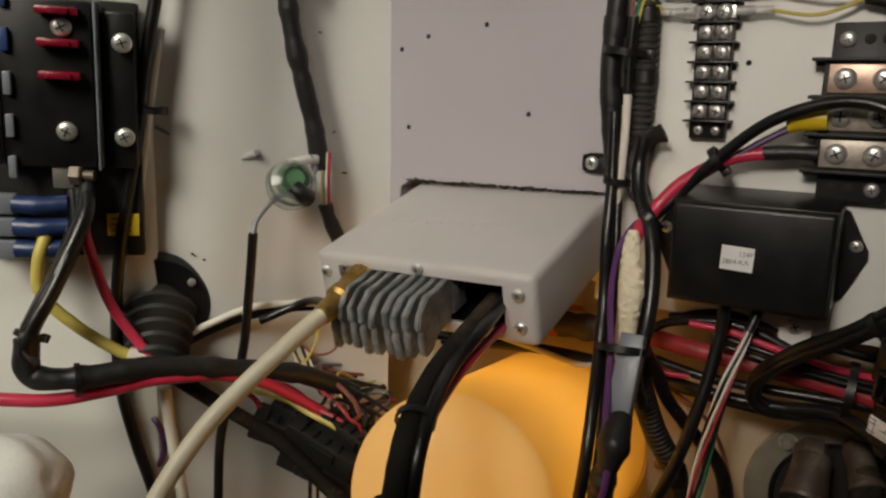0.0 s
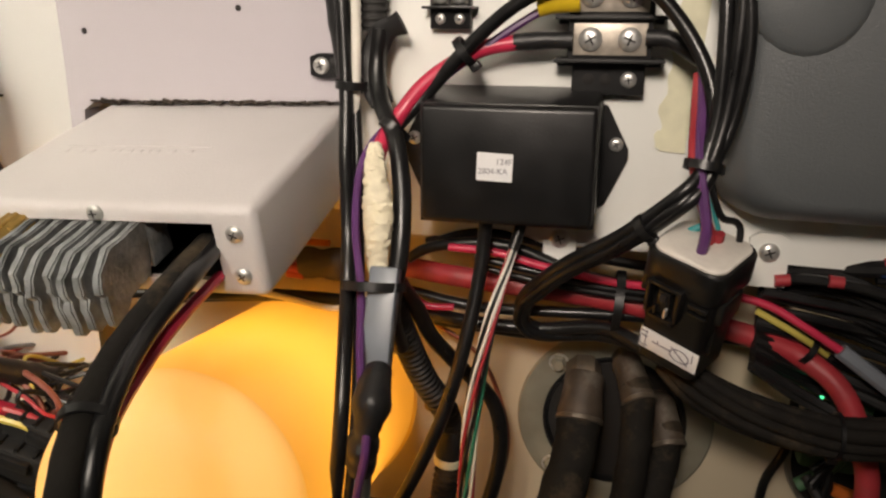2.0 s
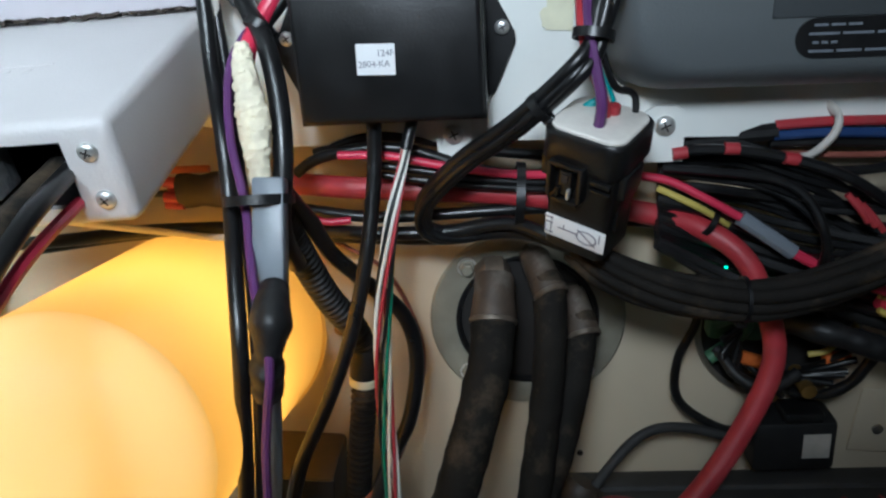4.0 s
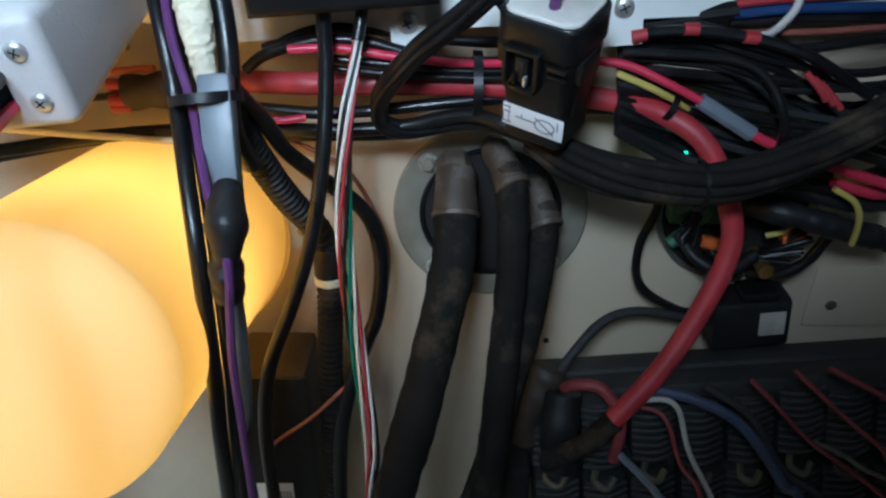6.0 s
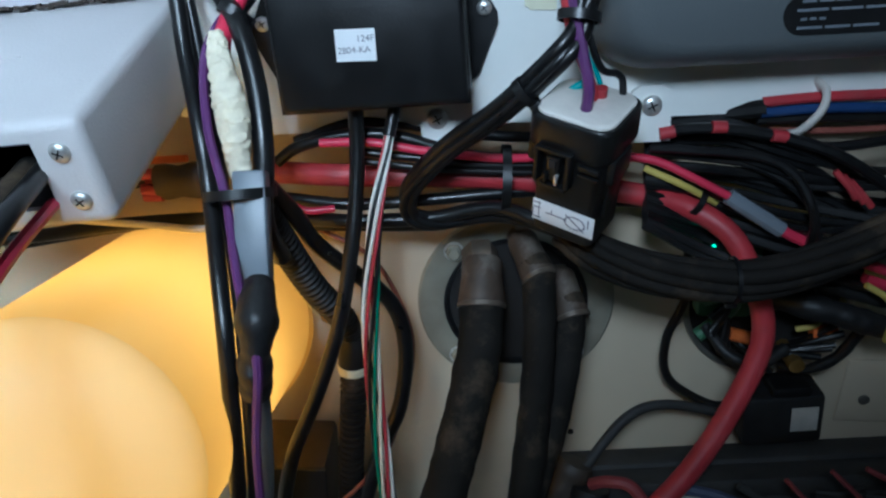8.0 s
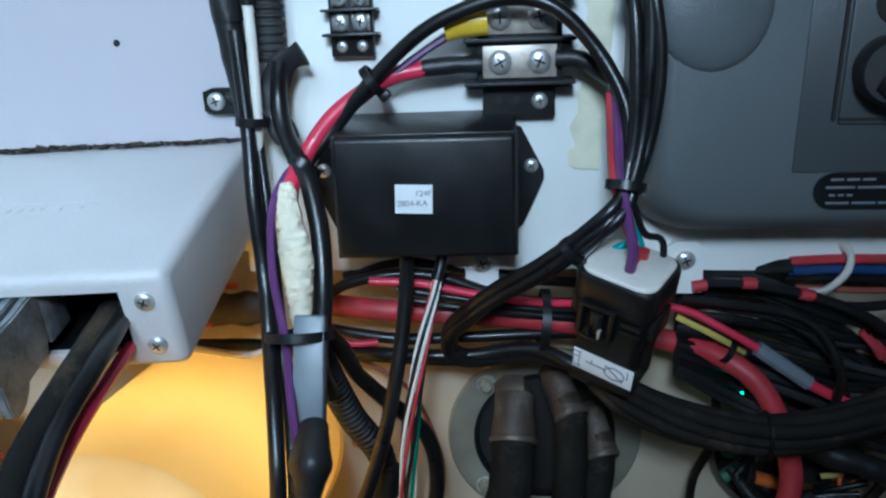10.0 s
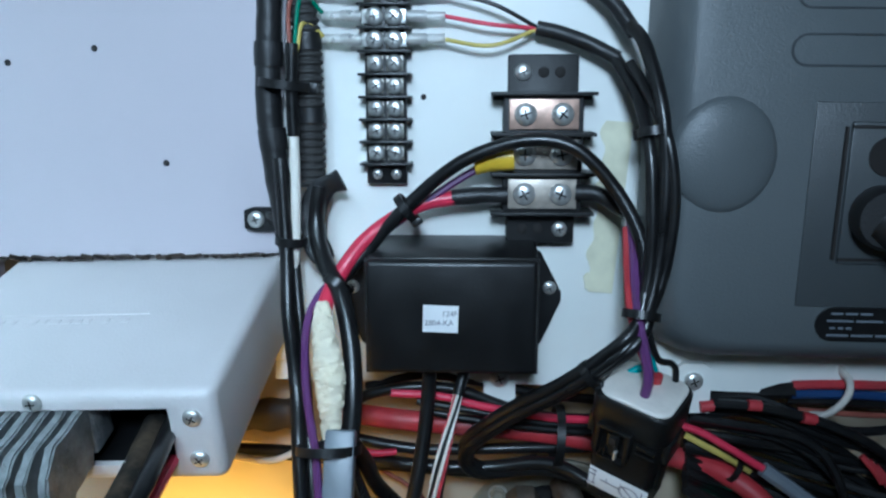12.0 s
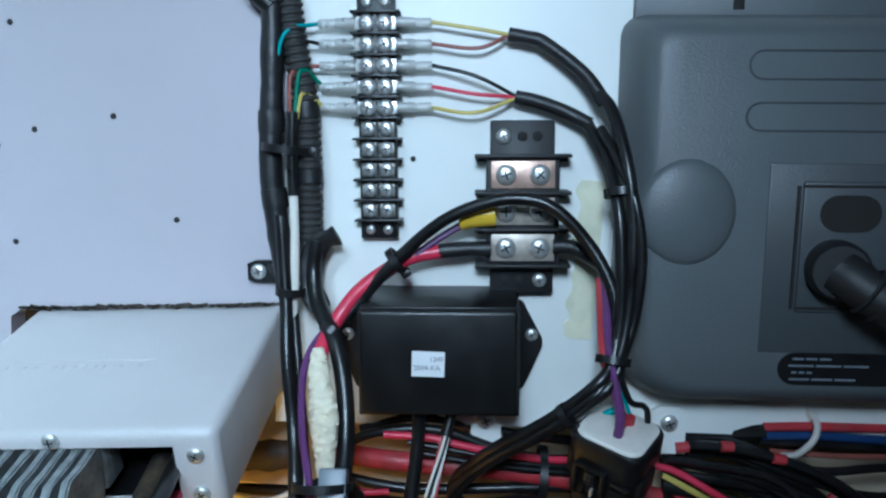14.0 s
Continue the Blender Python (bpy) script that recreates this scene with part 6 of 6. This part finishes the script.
cable("red_cable", [(-0.44, -0.29, 0.08), (-0.395, -0.245, 0.073), (-0.347, -0.208, 0.071), (-0.326, -0.187, 0.069), (-0.310, -0.164, 0.071), (-0.293, -0.138, 0.074), (-0.267, -0.098, 0.066), (-0.237, -0.053, 0.030), (-0.225, -0.03, 0.015)], 0.0036, M_PINK, "red cable tied under the taped harness")
cable("red_cable", [(-0.343, -0.152, 0.160), (-0.338, -0.154, 0.146), (-0.330, -0.147, 0.111), (-0.309, -0.139, 0.083)], 0.0030, M_PINK, "red cable dropping from the fuse panel")
cable("yellow_cable", [(-0.357, -0.166, 0.150), (-0.356, -0.172, 0.136), (-0.355, -0.172, 0.118), (-0.344, -0.162, 0.101), (-0.323, -0.148, 0.085), (-0.305, -0.135, 0.078)], 0.0034, M_YELLOW, "yellow cable dropping from the fuse panel")
cable("black_cable", [(-0.326, -0.109, 0.33), (-0.3281, -0.1118, 0.2875), (-0.3306, -0.1155, 0.2606), (-0.3331, -0.1192, 0.2329), (-0.335, -0.1226, 0.2015), (-0.3382, -0.1274, 0.169), (-0.3411, -0.1318, 0.1356), (-0.3423, -0.1348, 0.0976), (-0.3405, -0.135, 0.0543), (-0.3344, -0.1307, 0.0163), (-0.3259, -0.124, -0.0247), (-0.31, -0.12, -0.09), (-0.30, -0.12, -0.258)], 0.0036, M_CABLE, "thick black cable running down past the fuse panel")
cable("white_sleeve", [(-0.3315, -0.1078, 0.2639), (-0.3336, -0.1109, 0.2422), (-0.3363, -0.1152, 0.2072), (-0.3379, -0.1178, 0.1844), (-0.340, -0.121, 0.150)], 0.0030, M_WHITE, "white cable beside the thick black one")
cable("white_sleeve", [(-0.305, -0.132, 0.062), (-0.302, -0.130, 0.03), (-0.296, -0.128, -0.01), (-0.29, -0.125, -0.08)], 0.0036, M_WHITE, "white cable below the harness")
cable("heat_shrink", [(-0.318, -0.146, 0.084), (-0.308, -0.138, 0.080), (-0.300, -0.133, 0.078)], 0.0046, M_WHITE, "white sleeve on the yellow cable", "heat shrink")
for pl, d, r in (((-0.335, -0.192, 0.105), (0, -0.5, -1), 0.0072), ((-0.318, -0.178, 0.080), (0.6, 1, 0), 0.0080), ((-0.327, -0.117, 0.219), (0, 0, 1), 0.0052)):
    cable_tie(pl, d, r)
# connectors and loose ends under the radio
for x, y, z, sx, rz in ((-0.259, -0.06, 0.025, 0.046, 15), (-0.238, -0.066, 0.017, 0.05, 10), (-0.269, -0.07, 0.02, 0.04, 30), (-0.224, -0.058, 0.026, 0.04, 5), (-0.23, -0.06, -0.003, 0.055, 20), (-0.256, -0.05, -0.01, 0.05, 20)):
    t = thing("plug_connector", pose(x, y, z, 8, 18, rz), "black plug connector among loose wires", "connector", "loose plug connectors")
    part("shell", box((0, 0, 0), (sx, 0.018, 0.018), 0.002), M_MATT, t)
    part("latch", box((0.002, -0.010, 0.004), (sx * 0.4, 0.004, 0.006), 0.001), M_BLACK, t)
    for k in range(4):
        part("rib", box((-sx * 0.3 + k * sx * 0.18, 0, 0.0095), (0.002, 0.016, 0.002), 0.0004), M_BLACK, t)
for k in range(18):
    mat = (M_BLACK, M_MATT, M_BRNW, M_BLACK, M_RED, M_BLACK, M_YELLOW, M_CABLE, M_GREYW, M_BLACK)[k % 10]
    x0, x1 = random.uniform(-0.262, -0.222), random.uniform(-0.25, -0.19)
    cable("loose_wire", [(x0, -0.01, random.uniform(0.030, 0.050)), (x0 + random.uniform(-0.012, 0.012), -0.045, random.uniform(0.035, 0.060)), (x1, -0.05 + random.uniform(-0.02, 0.015), random.uniform(0.02, 0.05)), (x1 + random.uniform(-0.02, 0.02), -0.055, random.uniform(-0.03, 0.01)), (x1 + random.uniform(-0.01, 0.01), -0.05, -0.258)],
          random.choice((0.0010, 0.0013, 0.0016)), mat, "loose thin wire under the radio", "wire", seg=7, group="loose wires under the radio")
BUNCH = [(-0.304, -0.03, 0.071), (-0.286, -0.04, 0.065), (-0.266, -0.05, 0.053), (-0.245, -0.055, 0.044), (-0.23, -0.055, 0.033), (-0.223, -0.055, 0.013)]
for k in range(8):
    q = 0.0020 * (k - 3.5)
    cable("ribbon_wire", [(x + q * (1 - 0.08 * i), y + 0.0006 * (k % 3), z + 0.0007 * ((k * 3 + i) % 4)) for i, (x, y, z) in enumerate(BUNCH)], 0.0008,
          (M_COAX, M_BRNW, M_MATT, M_COAX)[k % 4], "thin wire in the flat bunch below the radio", "wire", seg=6, group="flat bunch below the radio")
cable("slack_wire", [(-0.258, -0.05, 0.089), (-0.258, -0.055, 0.075), (-0.263, -0.06, 0.064), (-0.282, -0.062, 0.048), (-0.307, -0.062, 0.029), (-0.322, -0.062, 0.015)], 0.0010, M_YELLOW, "thin yellow wire curving under the radio", "wire", seg=8)
cable("slack_wire", [(-0.284, -0.07, 0.052), (-0.262, -0.068, 0.049), (-0.245, -0.066, 0.041), (-0.228, -0.062, 0.035), (-0.213, -0.06, 0.019)], 0.0019, M_RED, "red wire among the plug connectors", "wire", seg=8)
cable("slack_wire", [(-0.293, -0.074, 0.042), (-0.266, -0.072, 0.043), (-0.246, -0.07, 0.038), (-0.227, -0.066, 0.032), (-0.22, -0.06, 0.015)], 0.0019, M_YELLOW, "yellow wire among the plug connectors", "wire", seg=8)
cable("slack_wire", [(-0.294, -0.08, 0.044), (-0.284, -0.078, 0.038), (-0.28, -0.074, 0.024), (-0.259, -0.07, 0.011)], 0.0019, M_RED, "dark red wire among the plug connectors", "wire", seg=8)
cable("slack_wire", [(-0.242, -0.045, 0.088), (-0.246, -0.05, 0.075), (-0.26, -0.05, 0.068), (-0.276, -0.045, 0.069)], 0.0008, M_BRNW, "brown wire among the plug connectors", "wire", seg=8)
cable("slack_wire", [(-0.334, -0.12, 0.031), (-0.324, -0.12, 0.023), (-0.324, -0.118, 0.006), (-0.335, -0.118, -0.014)], 0.0019, M_PURPLE, "purple wire among the plug connectors", "wire", seg=8)
cable("loose_hose", [(-0.318, -0.135, 0.078), (-0.29, -0.11, 0.05), (-0.26, -0.085, 0.022), (-0.225, -0.075, -0.005), (-0.19, -0.075, -0.022), (-0.16, -0.09, -0.06), (-0.14, -0.09, -0.258)], 0.0046, M_RUBBER, "grey-black hose sloping down behind the cables", "hose", seg=14)
cable("black_cable", [(-0.215, -0.10, 0.118), (-0.235, -0.075, 0.116), (-0.262, -0.060, 0.106), (-0.285, -0.075, 0.092)], 0.0026, M_CABLE, "black cable leaving under the radio")
# white cloth at the edge of the opening
bm = bmesh.new()
bmesh.ops.create_icosphere(bm, subdivisions=4, radius=1.0)
for v in bm.verts:
    v.co *= 1 + 0.16 * noise.noise(v.co * 1.4) + 0.05 * noise.noise(v.co * 4)
    v.co = Vector((v.co.x * 0.034, v.co.y * 0.026, v.co.z * 0.026))
solid("white_rag", bm, M_CLOTH, "crumpled white rag in bright daylight", "rag").location = (-0.309, -0.225, 0.042)
